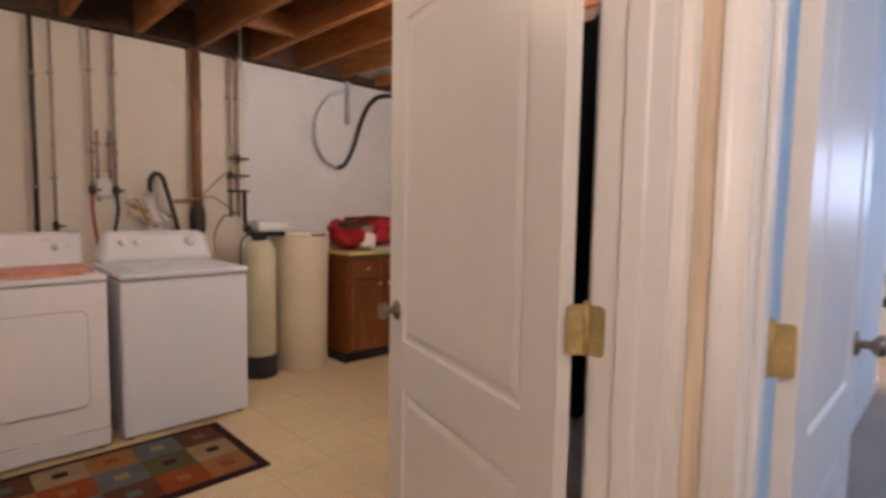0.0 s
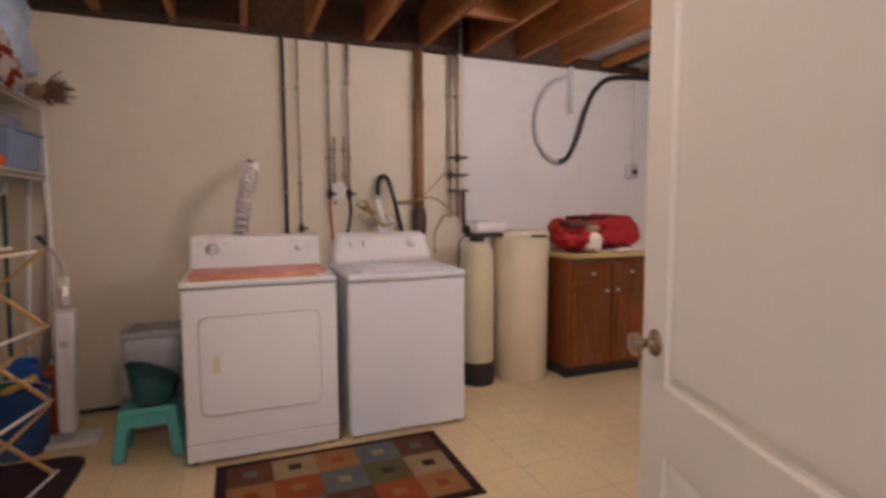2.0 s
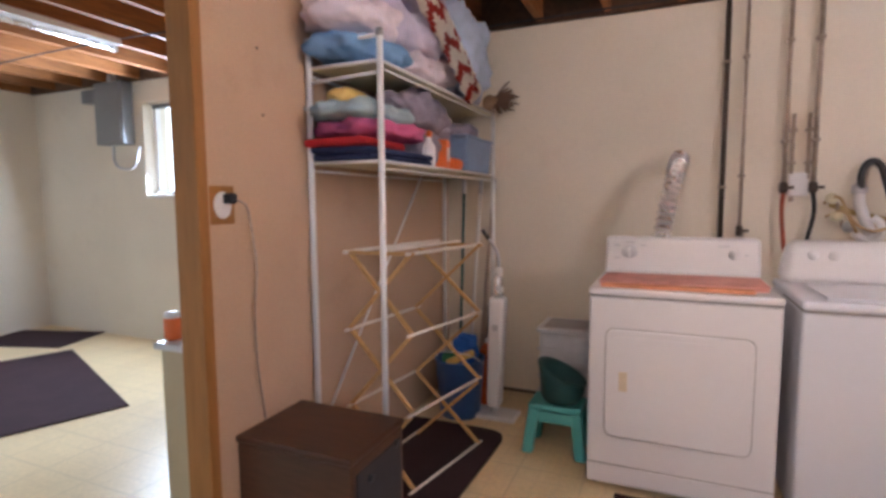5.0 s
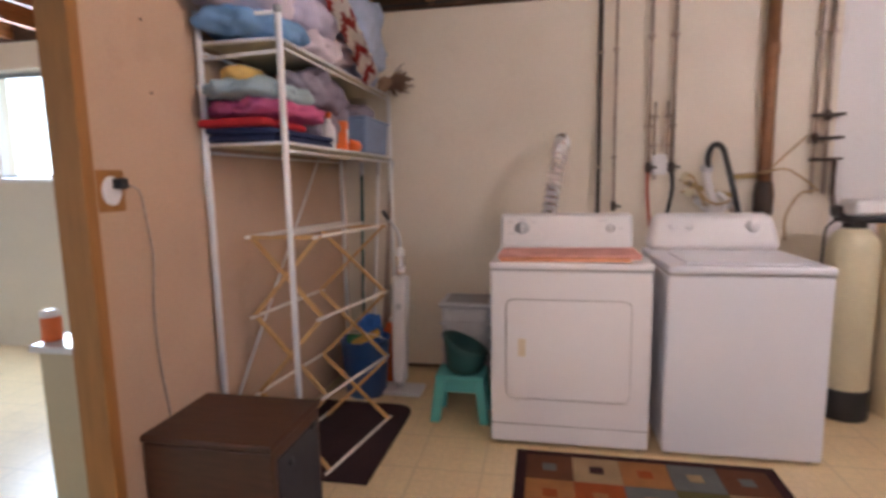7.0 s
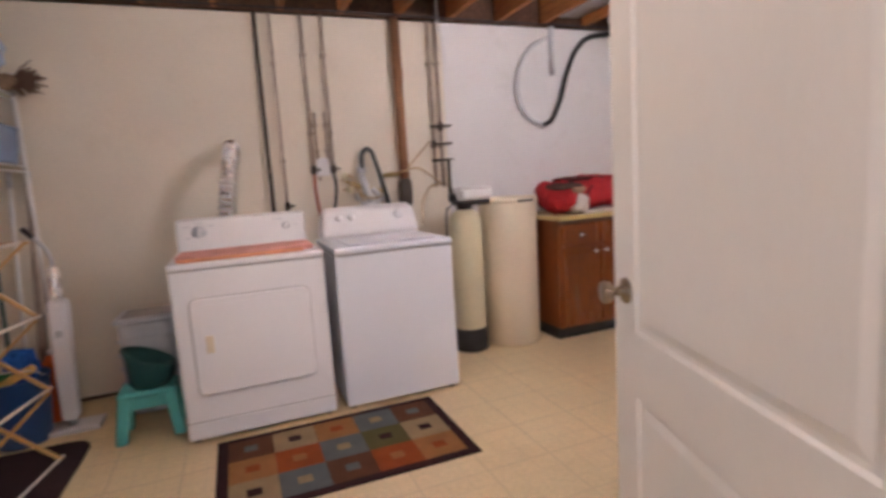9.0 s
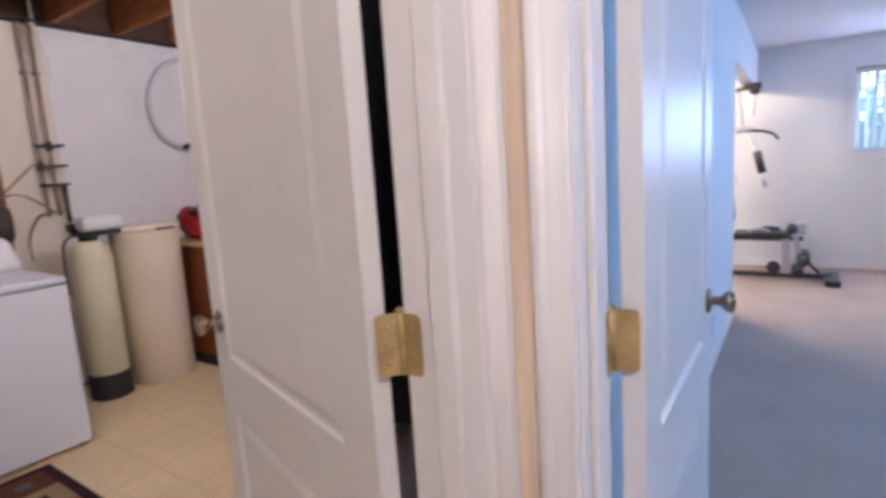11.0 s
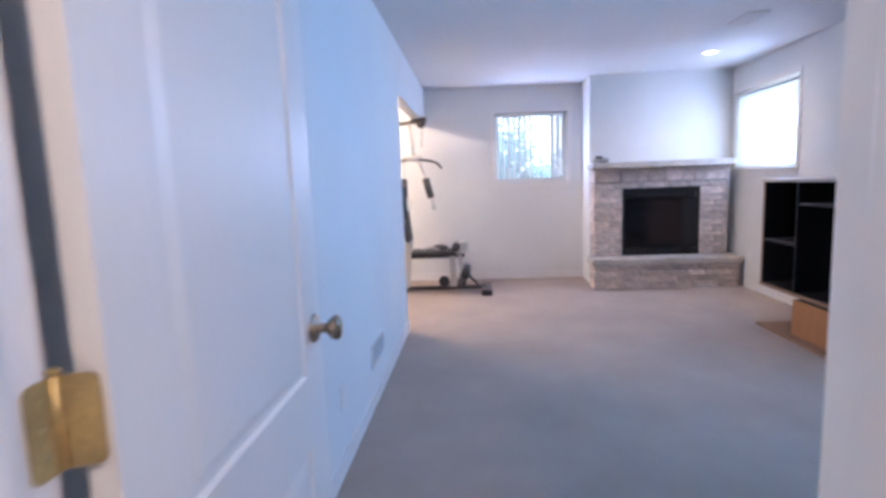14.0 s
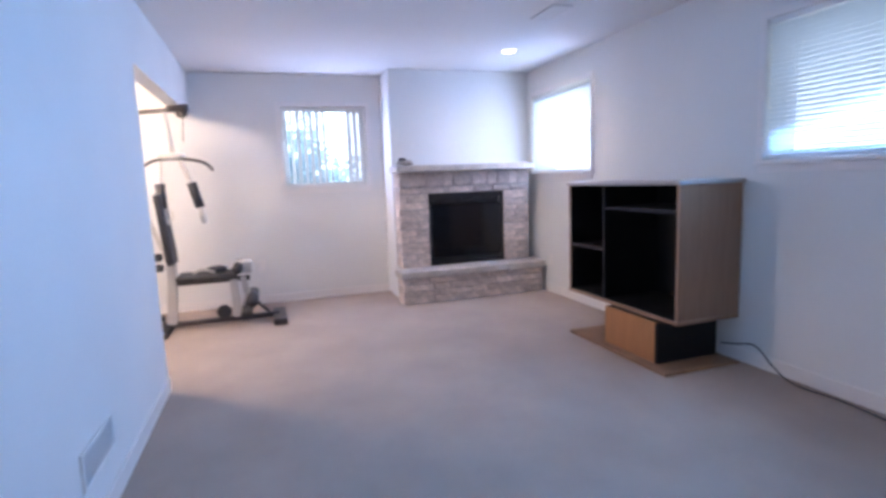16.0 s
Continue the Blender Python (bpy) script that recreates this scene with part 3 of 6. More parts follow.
setting("wall_alcove_west", box(4.34, 4.46, FAM_N + 0.112, Y_N, 0, 2.66), M["wall"], "plain white painted wall", "wall")
setting("wall_alcove_north", box(4.46, X_E, 2.5, 2.62, 0, 2.66), M["wall"], "plain white painted wall", "wall")
setting("wall_store_west", box(-6.42, -6.30, PART_S, Y_N + 0.25, -0.1, 2.66), M["block"], "cream painted concrete basement wall", "wall")
setting("wall_partition", box(-1.80, -1.70, 1.348, Y_N, 0, 2.40), M["blush"], "blush painted board partition wall", "wall")
setting("wall_hall_west", box(-2.02, -1.90, -2.6, PART_S, 0, 2.66), M["wall"], "plain white painted wall", "wall")
setting("wall_hall_south", box(-1.9, WX0, -2.6, -2.48, 0, 2.66), M["wall"], "plain white painted wall", "wall")
setting("ceiling_family", boxes([(WX0 + 0.05, X_E + 0.1, Y_S - 0.1, FAM_N + 0.004, H_CEIL, H_CEIL + 0.05), (4.40, X_E + 0.1, FAM_N + 0.11, 2.6, H_CEIL, H_CEIL + 0.05)]), M["ceil"], "white textured plaster ceiling", "ceiling")
setting("ceiling_hall", box(-2.0, WX0 + 0.04, -2.6, PART_S + 0.004, H_CEIL, H_CEIL + 0.05), M["ceil"], "white textured plaster ceiling", "ceiling")
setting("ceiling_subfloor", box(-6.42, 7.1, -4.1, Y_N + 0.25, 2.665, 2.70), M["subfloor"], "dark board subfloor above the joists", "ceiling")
setting("ground", box(-60, 60, -60, 60, -1.2, -0.13), M["soil"], "garden ground outside", "ground")
setting("baseboard", boxes([
    (WX1, 4.458, FAM_N - 0.012, FAM_N - 0.001, 0, 0.085), (WX1, X_E, Y_S + 0.001, Y_S + 0.012, 0, 0.085),
    (X_E - 0.012, X_E - 0.001, -2.17, 2.5, 0, 0.085), (WX1 + 0.001, WX1 + 0.012, Y_S + 0.013, FJ0 - 0.08, 0, 0.085)]), M["trim"], "white painted baseboard", "baseboard")

# chimney breast in the corner
setting("wall_chimney_breast", box(6.36, X_E - 0.001, Y_S + 0.001, -2.175, 0, H_CEIL - 0.001), M["wall"], "white painted chimney breast", "wall")

# joists over the laundry, with a rim board and blocking
joists = thing("floor_joists", "orange pine floor joists with cross blocking", "joists", 0, 0, H_JOIST)
joists["kind"] = "structure"
for i in range(27):
    jx = -6.25 + i * 0.4
    part("joist", box(jx - 0.019, jx + 0.019, -0.145, Y_N - 0.07, 0, 0.265), M["joist"], joists)
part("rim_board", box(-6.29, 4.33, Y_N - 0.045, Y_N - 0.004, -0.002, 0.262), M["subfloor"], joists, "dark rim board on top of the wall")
for i in range(26):
    jx = -6.25 + i * 0.4
    by = 1.75 + (0.06 if i % 2 else -0.06)
    part("blocking", tube([(jx + 0.02, by, 0.03), (jx + 0.38, by, 0.235)], 0.02, 4), M["joist"], joists)
    part("blocking", tube([(jx + 0.02, by + 0.05, 0.235), (jx + 0.38, by + 0.05, 0.03)], 0.02, 4), M["joist"], joists)

part("duct", box(2.19, 2.50, 0.6, Y_N - 0.075, 0.06, 0.21, 0.012), M["steel"], joists, "grey metal duct between two joists")
part("duct", tube([(1.96, 0.4, 0.16), (1.96, 2.5, 0.16)], 0.055, 16), M["steel"], joists, "round grey metal duct between two joists", smooth=True)
# cables clipped under the joists
for pts in ([(-1.6, 3.30, 0.012), (0.2, 3.27, 0.010), (1.9, 3.31, 0.012), (3.9, 3.28, 0.010)], [(-6.0, 2.6, 0.012), (-4.2, 2.5, 0.010), (-2.0, 2.6, 0.012)]):
    part("clipped_cable", tube(smooth_line([(x, y, z - 0.018) for x, y, z in pts]), 0.006, 8), M["charcoal"], joists)
for i in (14, 18):
    jx = -6.25 + i * 0.4
    part("batten", box(jx + 0.02, jx + 0.38, 2.62 + 0.02 * (i % 3), 2.66 + 0.02 * (i % 3), 0.01, 0.15), M["joist"], joists)

# stud at the open end of the partition
setting("wall_stud", box(-1.806, -1.696, 1.305, 1.3475, 0, 2.395, 0.003), M["stud"], "bare pine stud closing the partition end", "stud")


# ---------------------------------------------------------------- doors and casings
def door_leaf(w, h, t, material):
    """A moulded two-panel door: x from the hinge, y from the back face (0) to the front (-t)."""
    bm = bmesh.new()
    xs, zs = [0, 0.115, w - 0.115, w], [0.012, 0.22, 0.68, 0.84, 1.86, h]
    for y, flip in ((-t, False), (0, True)):
        grid = [[bm.verts.new((x, y, z)) for z in zs] for x in xs]
        for i in range(3):
            for j in range(5):
                bm.faces.new((grid[i][j], grid[i + 1][j], grid[i + 1][j + 1], grid[i][j + 1]))
        bm.faces.ensure_lookup_table()
    panels = []
    for f in list(bm.faces):
        c = f.calc_center_median()
        if 0.115 < c.x < w - 0.115 and (0.22 < c.z < 0.68 or 0.84 < c.z < 1.86):
            panels.append(f)
    bmesh.ops.recalc_face_normals(bm, faces=bm.faces)
    for f in panels:
        f.normal_update()
        out = Vector((0, -1 if f.calc_center_median().y < -t / 2 else 1, 0))
        for width, depth in ((0.010, -0.007), (0.016, 0.0), (0.030, 0.0055)):
            bmesh.ops.inset_region(bm, faces=[f], thickness=width, depth=0)
            for v in f.verts:
                v.co += out * depth
    # rim
    for a, b in (((0, 0), (0, h)), ((w, 0), (w, h)), ((0, h), (w, h)), ((0, 0), (w, 0))):
        p = [(a[0], -t, max(a[1], 0.012)), (b[0], -t, max(b[1], 0.012)), (b[0], 0, max(b[1], 0.012)), (a[0], 0, max(a[1], 0.012))]
        bm.faces.new([bm.verts.new(q) for q in p])
    bmesh.ops.remove_doubles(bm, verts=bm.verts, dist=0.0002)
    return bm


KNOB = [(0.033, 0.0), (0.033, 0.004), (0.028, 0.009), (0.012, 0.012), (0.011, 0.030), (0.018, 0.036), (0.0265, 0.044), (0.0285, 0.052), (0.026, 0.060), (0.016, 0.064), (0.004, 0.065)]


def door(name, label, x, y, rz, w, knob_at, way, gap):
    d = tagged(new(name), label, "door", kind="structure")
    d.matrix_world = pose(x, y, 0, 0, 0, rz)
    bm = door_leaf(w, 2.03, 0.035, M["door"])
    for v in bm.verts:
        v.co.x += gap
        v.co.y = way * (-v.co.y + 0.009)
    part("door_leaf", bm, M["door"], d)
    for side in (-1, 1):
        prof = [(r, way * (0.044 + q) if side > 0 else way * (0.009 - q)) for r, q in KNOB]
        k = part("door_knob", lathe(prof, 20, "y"), M["nickel"], d, "tarnished nickel knob", smooth=True)
        k.location = (knob_at, 0, 0.935)
    return d


def hinge(parent, x, y, z, a, b, height=0.098):
    """Two leaves that run from the pin at (x, y) along the ways a and b, and the knuckle."""
    h = new("hinge")
    h.parent = parent
    h.location = (x, y, z)
    tagged(h, "worn brass butt hinge with round corners")
    for ax, ay, off in ((*a, 1), (*b, -1)):
        n = Vector((ay, -ax, 0)).normalized() * 0.0012
        bm = bmesh.new()
        rows = []
        L, r, hh = 0.040, 0.010, height / 2
        outline = [(0, -hh)] + [(L - r + r * math.sin(q), -hh + r - r * math.cos(q)) for q in [i * math.pi / 8 for i in range(5)]]
        outline += [(L - r + r * math.cos(q), hh - r + r * math.sin(q)) for q in [i * math.pi / 8 for i in range(5)]] + [(0, hh)]
        for s in (-1, 1):
            rows.append([bm.verts.new(Vector((ax * u, ay * u, v)) + n * s) for u, v in outline])
        bm.faces.new(rows[0])
        bm.faces.new(rows[1])
        for k in range(len(outline)):
            q = (k + 1) % len(outline)
            bm.faces.new((rows[0][k], rows[0][q], rows[1][q], rows[1][k]))
        leaf = part("leaf", bm, M["brass"], h)
        for v in (-0.028, 0.0, 0.028):
            s = part("screw", lathe([(0.0042, -0.0022), (0.0042, 0.0022), (0.002, 0.003)], 8, "y"), M["brass"], h)
            s.location = (ax * 0.022, ay * 0.022, v)
            s.rotation_euler = (0, 0, math.atan2(ay, ax))
    part("knuckle", tube([(0, 0, -height / 2), (0, 0, height / 2)], 0.0062, 10), M["brass"], h, smooth=True)
    part("pin_cap", lathe([(0.0062, height / 2), (0.0072, height / 2 + 0.002), (0.0072, height / 2 + 0.005), (0.003, height / 2 + 0.008)], 10), M["brass"], h, smooth=True)
    return h


def casing():
    """Worn, thickly painted casing profile (distance from the opening, thickness)."""
    rows = [(0.0, 0.0), (0.0, 0.007), (0.002, 0.0095)]
    for k in range(1, 25):
        u = k / 25
        rows.append((0.002 + 0.056 * u, 0.0100 + 0.0085 * u - 0.0022 * math.sin(2 * math.pi * u) - 0.0018 * math.exp(-((u - 0.62) / 0.09) ** 2)))
    return rows + [(0.0590, 0.0180), (0.060, 0.0165), (0.060, 0.0)]


def add_casing(bm, origin, out, face, z0, z1):
    """An upright length of casing: out is the way from the opening, face the way out of the wall."""
    prof = casing()
    o, u, f = Vector(origin), Vector(out), Vector(face)
    lo = [bm.verts.new(o + u * a + f * b + Vector((0, 0, z0))) for a, b in prof]
    hi = [bm.verts.new(o + u * a + f * b + Vector((0, 0, z1))) for a, b in prof]
    n = len(prof)
    for k in range(n):
        f = bm.faces.new((lo[k], lo[(k + 1) % n], hi[(k + 1) % n], hi[k]))
        f.smooth = 1 < k < n - 3
    bm.faces.new(lo)
    bm.faces.new(hi)


# laundry doorway: jambs, stops and casings
bm = boxes([(LJ1, LJ1 + 0.0195, PART_S - 0.002, PART_N + 0.002, 0, 2.06), (LJ0 - 0.0195, LJ0, PART_S - 0.002, PART_N + 0.002, 0, 2.06), (LJ0, LJ1, PART_S - 0.002, PART_N + 0.002, 2.04, 2.0595)])
setting("trim_laundry_jamb", bm, M["trim"], "white painted door jamb", "door jamb")
bm = boxes([(LJ1 - 0.012, LJ1 - 0.0002, PART_S + 0.035, PART_S + 0.075, 0, 2.04), (LJ0 + 0.0002, LJ0 + 0.012, PART_S + 0.035, PART_S + 0.075, 0, 2.04)], 0.003)
setting("trim_laundry_stop", bm, M["trim"], "white painted door stop", "door stop")
bm = bmesh.new()
add_casing(bm, (LJ1 + 0.004, PART_S - 0.0022, 0), (0.64, 0, 0), (0, -1, 0), 0, 2.05)
add_casing(bm, (LJ0 - 0.004, PART_S - 0.0022, 0), (-1, 0, 0), (0, -1, 0), 0, 2.11)
add_box(bm, LJ0 - 0.064, LJ1 + 0.042, PART_S - 0.018, PART_S - 0.0022, 2.052, 2.11)
setting("trim_laundry_casing", bm, M["trim"], "white painted moulded door casing", "door casing")
# bare strip in the corner between the two casings
setting("trim_corner_strip", box(WX0 - 0.013, WX0 - 0.0022, -0.3675, -0.3330, 0, 2.395, 0.004), M["rawwood"], "unpainted wood strip in the corner", "corner strip")
# family doorway
bm = boxes([(WX0 - 0.002, WX1 + 0.002, FJ1, FJ1 + 0.0195, 0, 2.06), (WX0 - 0.002, WX1 + 0.002, FJ0 - 0.0195, FJ0, 0, 2.06), (WX0 - 0.002, WX1 + 0.002, FJ0, FJ1, 2.04, 2.0595)])
setting("trim_family_jamb", bm, M["trim"], "white painted door jamb", "door jamb")
bm = boxes([(WX0 + 0.03, WX0 + 0.07, FJ1 - 0.012, FJ1 - 0.0002, 0, 2.04), (WX0 + 0.03, WX0 + 0.07, FJ0 + 0.0002, FJ0 + 0.012, 0, 2.04)], 0.003)
setting("trim_family_stop", bm, M["trim"], "white painted door stop", "door stop")
bm = bmesh.new()
add_casing(bm, (WX0 - 0.0022, FJ1 + 0.004, 0), (0, 0.87, 0), (-1, 0, 0), 0, 2.05)
add_box(bm, WX0 - 0.010, WX0 - 0.0022, -0.3325, -0.3005, 0, 2.05, 0.004)
add_casing(bm, (WX0 - 0.0022, FJ0 - 0.004, 0), (0, -1, 0), (-1, 0, 0), 0, 2.11)
add_casing(bm, (WX1 + 0.0022, FJ0 - 0.004, 0), (0, -1, 0), (1, 0, 0), 0, 2.11)
add_casing(bm, (WX1 + 0.0022, FJ1 + 0.004, 0), (0, 1, 0), (1, 0, 0), 0, 2.11)
add_box(bm, WX0 - 0.018, WX0 - 0.0022, FJ0 - 0.064, FJ1 + 0.064, 2.052, 2.11)
setting("trim_family_casing", bm, M["trim"], "white painted moulded door casing", "door casing")

LAX, LAY = LJ1 + 0.001, PART_N + 0.012
FAX, FAY = WX1 + 0.012, FJ1 - 0.001
l_turn = 90 - 17
d1 = door("door_1", "white moulded two-panel door standing open", LAX, LAY, l_turn, 0.875, 0.835, 1, 0.028)
d2 = door("door_2", "white moulded two-panel door standing open", FAX, FAY, 0, 0.705, 0.672, -1, 0.017)
# pins at the doors' back corner; one leaf on the door's edge, one on the jamb
a = radians(-l_turn)
for d, z, edge, jamb in ((d1, 1.045, (0.30, 0.954), (math.cos(a - math.pi / 2), math.sin(a - math.pi / 2))), (d2, 1.030, (0.30, -0.954), (-1.0, -0.05))):
    hinge(d, 0.0, 0.0, z, edge, jamb)


# ================================================================ laundry
def shift(bm, x=0, y=0, z=0, rz=0, rx=0, ry=0):
    bmesh.ops.transform(bm, matrix=pose(x, y, z, rx, ry, rz), verts=bm.verts)
    return bm


def rounded_panel(x0, x1, z0, z1, r, y0, y1, edge=0.004):
    """A panel in the x-z plane with round corners, its front edge at y0 eased."""
    bm = bmesh.new()
    rings = []
    for y, ins in ((y1, 0.0), (y0 + edge, 0.0), (y0 + edge * 0.3, edge * 0.3), (y0, edge)):
        ring = []
        for cx, cz, a0 in ((x1 - r, z1 - r, 0), (x0 + r, z1 - r, 90), (x0 + r, z0 + r, 180), (x1 - r, z0 + r, 270)):
            for k in range(7):
                q = radians(a0 + 15 * k)
                ring.append(bm.verts.new((cx + (r - ins) * math.cos(q), y, cz + (r - ins) * math.sin(q))))
        rings.append(ring)
    for lo, hi in zip(rings, rings[1:]):
        for k in range(len(lo)):
            q = (k + 1) % len(lo)
            bm.faces.new((lo[k], lo[q], hi[q], hi[k]))
    bm.faces.new(rings[0])
    bm.faces.new(rings[-1])
    return bm


# dryer
dr = thing("dryer", "white front-loading clothes dryer with a square door", "dryer", -0.228, 2.40, 0)
part("body", box(-0.368, 0.368, 0.004, 0.68, 0.02, 0.875, 0.012, 3), M["enamel"], dr)
part("kick_panel", box(-0.364, 0.364, -0.001, 0.02, 0.03, 0.113, 0.003), M["enamel"], dr)
part("kick_seam", box(-0.362, 0.362, 0.0015, 0.02, 0.1135, 0.118), M["seam"], dr, "thin grey seam above the kick panel")
part("top_panel", box(-0.370, 0.370, -0.004, 0.68, 0.880, 0.912, 0.010, 3), M["enamel"], dr)
part("top_seam", box(-0.366, 0.366, -0.0015, 0.4, 0.8752, 0.8798), M["seam"], dr, "dark seam under the top")
part("door_seam", rounded_panel(-0.297, 0.281, 0.245, 0.738, 0.040, 0.0022, 0.006, 0.001), M["seam"], dr, "thin grey gap round the door")
dd = part("door", rounded_panel(-0.293, 0.277, 0.249, 0.734, 0.037, -0.0065, 0.006, 0.006), M["enamel"], dr)
part("door_swage", rounded_panel(-0.262, 0.246, 0.280, 0.703, 0.03, -0.0075, -0.006, 0.0009), M["enamel"], dd)
part("handle_recess", box(-0.236, -0.200, -0.0095, 0.0, 0.46, 0.548, 0.003), M["brine"], dd, "small yellowed handle recess")
for k in (-0.33, 0.33):
    for q in (0.06, 0.62):
        part("foot", lathe([(0.018, 0.0), (0.018, 0.012), (0.010, 0.021)], 10), M["black"], dr).location = (k, q, 0)


def console(w, h, depth, tilt, taper=0.0, r=0.022):
    bm = box(-w / 2, w / 2, 0, depth, 0, h, r, 5)
    for v in bm.verts:
        f = v.co.z / h
        v.co.y += tilt * f if v.co.y < depth * 0.6 else 0
        v.co.x *= 1 - taper * f
    return bm


con = part("console", console(0.728, 0.195, 0.13, 0.045), M["console"], dr, "white control console", smooth=False)
con.location = (0, 0.545, 0.905)
for kx, kr, ring in ((-0.24, 0.032, "hamper"), (0.245, 0.020, "console")):
    k = part("dial", lathe([(kr * 1.25, 0.0), (kr * 1.25, -0.004), (kr, -0.006), (kr * 0.9, -0.022), (kr * 0.3, -0.024)], 20, "y"), M[ring], con, "grey ringed dial", smooth=True)
    k.location = (kx, 0.026, 0.115)
    part("grip", box(-0.005, 0.005, -0.034, -0.02, -kr * 0.8, kr * 0.8, 0.002), M["console"], k)
for kx, kz, kw in ((-0.305, 0.15, 0.03), (-0.175, 0.15, 0.03), (-0.24, 0.166, 0.05), (-0.30, 0.085, 0.035), (0.20, 0.155, 0.05), (0.30, 0.115, 0.02)):
    part("printed_mark", box(kx - kw / 2, kx + kw / 2, 0.0255 + 0.23 * (kz - 0.115), 0.030 + 0.23 * (kz - 0.115), kz - 0.0025, kz + 0.0025), M["hamper"], con)
solid("salmon_towel", folded(0.67, 0.26, 0.024, 2, 3), C["salmon"], "salmon pink folded towel on the dryer", "towel", -0.225, 2.63, 0.913)
solid("orange_towel", folded(0.60, 0.085, 0.016, 1, 5), C["coral"], "orange folded towel on the dryer", "towel", -0.255, 2.452, 0.913)

# washer
wa = thing("washing_machine", "white top-loading washing machine with curved console", "washer", 0.537, 2.405, 0)
part("body", box(-0.337, 0.337, 0.004, 0.66, 0.02, 0.862, 0.012, 3), M["washwhite"], wa)
part("top_panel", box(-0.340, 0.340, -0.004, 0.66, 0.868, 0.905, 0.014, 4), M["washwhite"], wa)
part("top_seam", box(-0.335, 0.335, 0.0, 0.4, 0.862, 0.868), M["seam"], wa, "dark seam under the top")
part("lid", box(-0.255, 0.255, 0.035, 0.43, 0.9055, 0.918, 0.006, 2), M["washwhite"], wa)
con = part("console", console(0.672, 0.20, 0.15, 0.06, 0.11, 0.05), M["console"], wa, "white curved control console")
con.location = (0, 0.50, 0.900)
for kx, kr in ((-0.20, 0.020), (-0.12, 0.020), (0.19, 0.032)):
    k = part("dial", lathe([(kr * 1.2, 0.0), (kr * 1.2, -0.003), (kr, -0.005), (kr * 0.9, -0.020), (kr * 0.3, -0.022)], 20, "y"), M["console"], con, smooth=True)
    k.location = (kx, 0.042, 0.13)
for k in (-0.30, 0.30):
    for q in (0.06, 0.60):
        part("foot", lathe([(0.018, 0.0), (0.018, 0.012), (0.010, 0.021)], 10), M["black"], wa).location = (k, q, 0)

# rug in front of the machines
RUG = {
    "brown": mat("rug_brown", (0.094, 0.040, 0.022), 0.95, fine=300, vary=0.18, big=8, stain=0.12, bump=0.5, spec=0.1),
    "cream": mat("rug_cream", (0.265, 0.190, 0.110), 0.95, fine=300, vary=0.14, big=8, stain=0.12, bump=0.5, spec=0.1),
    "rust": mat("rug_rust", (0.230, 0.054, 0.018), 0.95, fine=300, vary=0.16, big=8, stain=0.12, bump=0.5, spec=0.1),
    "slate": mat("rug_slate", (0.098, 0.110, 0.110), 0.95, fine=300, vary=0.16, big=8, stain=0.12, bump=0.5, spec=0.1),
    "olive": mat("rug_olive", (0.086, 0.079, 0.032), 0.95, fine=300, vary=0.16, big=8, stain=0.12, bump=0.5, spec=0.1),
    "tan": mat("rug_tan", (0.259, 0.122, 0.047), 0.95, fine=300, vary=0.16, big=8, stain=0.12, bump=0.5, spec=0.1),
    "dark": mat("rug_dark", (0.032, 0.014, 0.016), 0.95, fine=300, vary=0.2, big=8, stain=0.12, bump=0.5, spec=0.1),
}
rug = thing("patchwork_rug", "dark-bordered patchwork rug of brown, cream and rust squares", "rug", 0.095, 2.02, 0)
part("border", box(-0.562, 0.562, -0.345, 0.345, 0.0005, 0.008, 0.003), RUG["dark"], rug, "dark plum woven border")
LAY = [["brown", "cream", "tan", "slate", "brown"], ["tan", "rust", "slate", "olive", "cream"], ["cream", "slate", "brown", "rust", "tan"]]
DOT = {"brown": "slate", "cream": "dark", "tan": "rust", "slate": "cream", "rust": "tan", "olive": "dark"}
for j, line in enumerate(LAY):
    for i, c in enumerate(line):
        px, py = -0.41 + i * 0.205, 0.20 - j * 0.20
        sq = part("patch", box(px - 0.102, px + 0.102, py - 0.0995, py + 0.0995, 0.006, 0.0095, 0.001), RUG[c], rug)
        part("patch_centre", box(px - 0.030, px + 0.030, py - 0.028, py + 0.028, 0.0085, 0.0105), RUG[DOT[c]], sq)

# pipes on the north wall
YP = Y_N - 0.035


def wall_pipe(name, label, x, z0, z1, r, material, y=YP, valve=None):
    t = thing(name, label, "pipe", x, y, z0)
    part("pipe_run", tube([(0, 0, 0), (0, 0, z1 - z0)], r, 12), material, t, smooth=True)
    for q in (0.25, 0.75):
        z = (z1 - z0) * q
        part("clip", boxes([(-r - 0.006, r + 0.006, -r - 0.002, Y_N - y - 0.002, z - 0.008, z + 0.008)]), M["greypipe"], t)
    if valve is not None:
        part("valve_body", lathe([(r * 1.5, valve - z0 - 0.03), (r * 1.9, valve - z0 - 0.015), (r * 1.9, valve - z0 + 0.015), (r * 1.5, valve - z0 + 0.03)], 12), M["darkpipe"], t, smooth=True)
        part("valve_handle", box(-0.004, 0.044, -0.035, -0.022, valve - z0 - 0.008, valve - z0 + 0.008, 0.003), M["darkpipe"], t)
    return t


wall_pipe("drain_pipe", "black iron pipe fixed to the wall", -0.015, 1.02, 2.39, 0.014, M["darkpipe"])
wall_pipe("water_pipe", "thin weathered pipe ending in a valve", 0.079, 1.10, 2.39, 0.009, M["greypipe"], valve=1.12)
wall_pipe("water_pipe", "weathered supply pipe with a shut-off valve", 0.279, 1.34, 2.39, 0.011, M["greypipe"], valve=1.355)
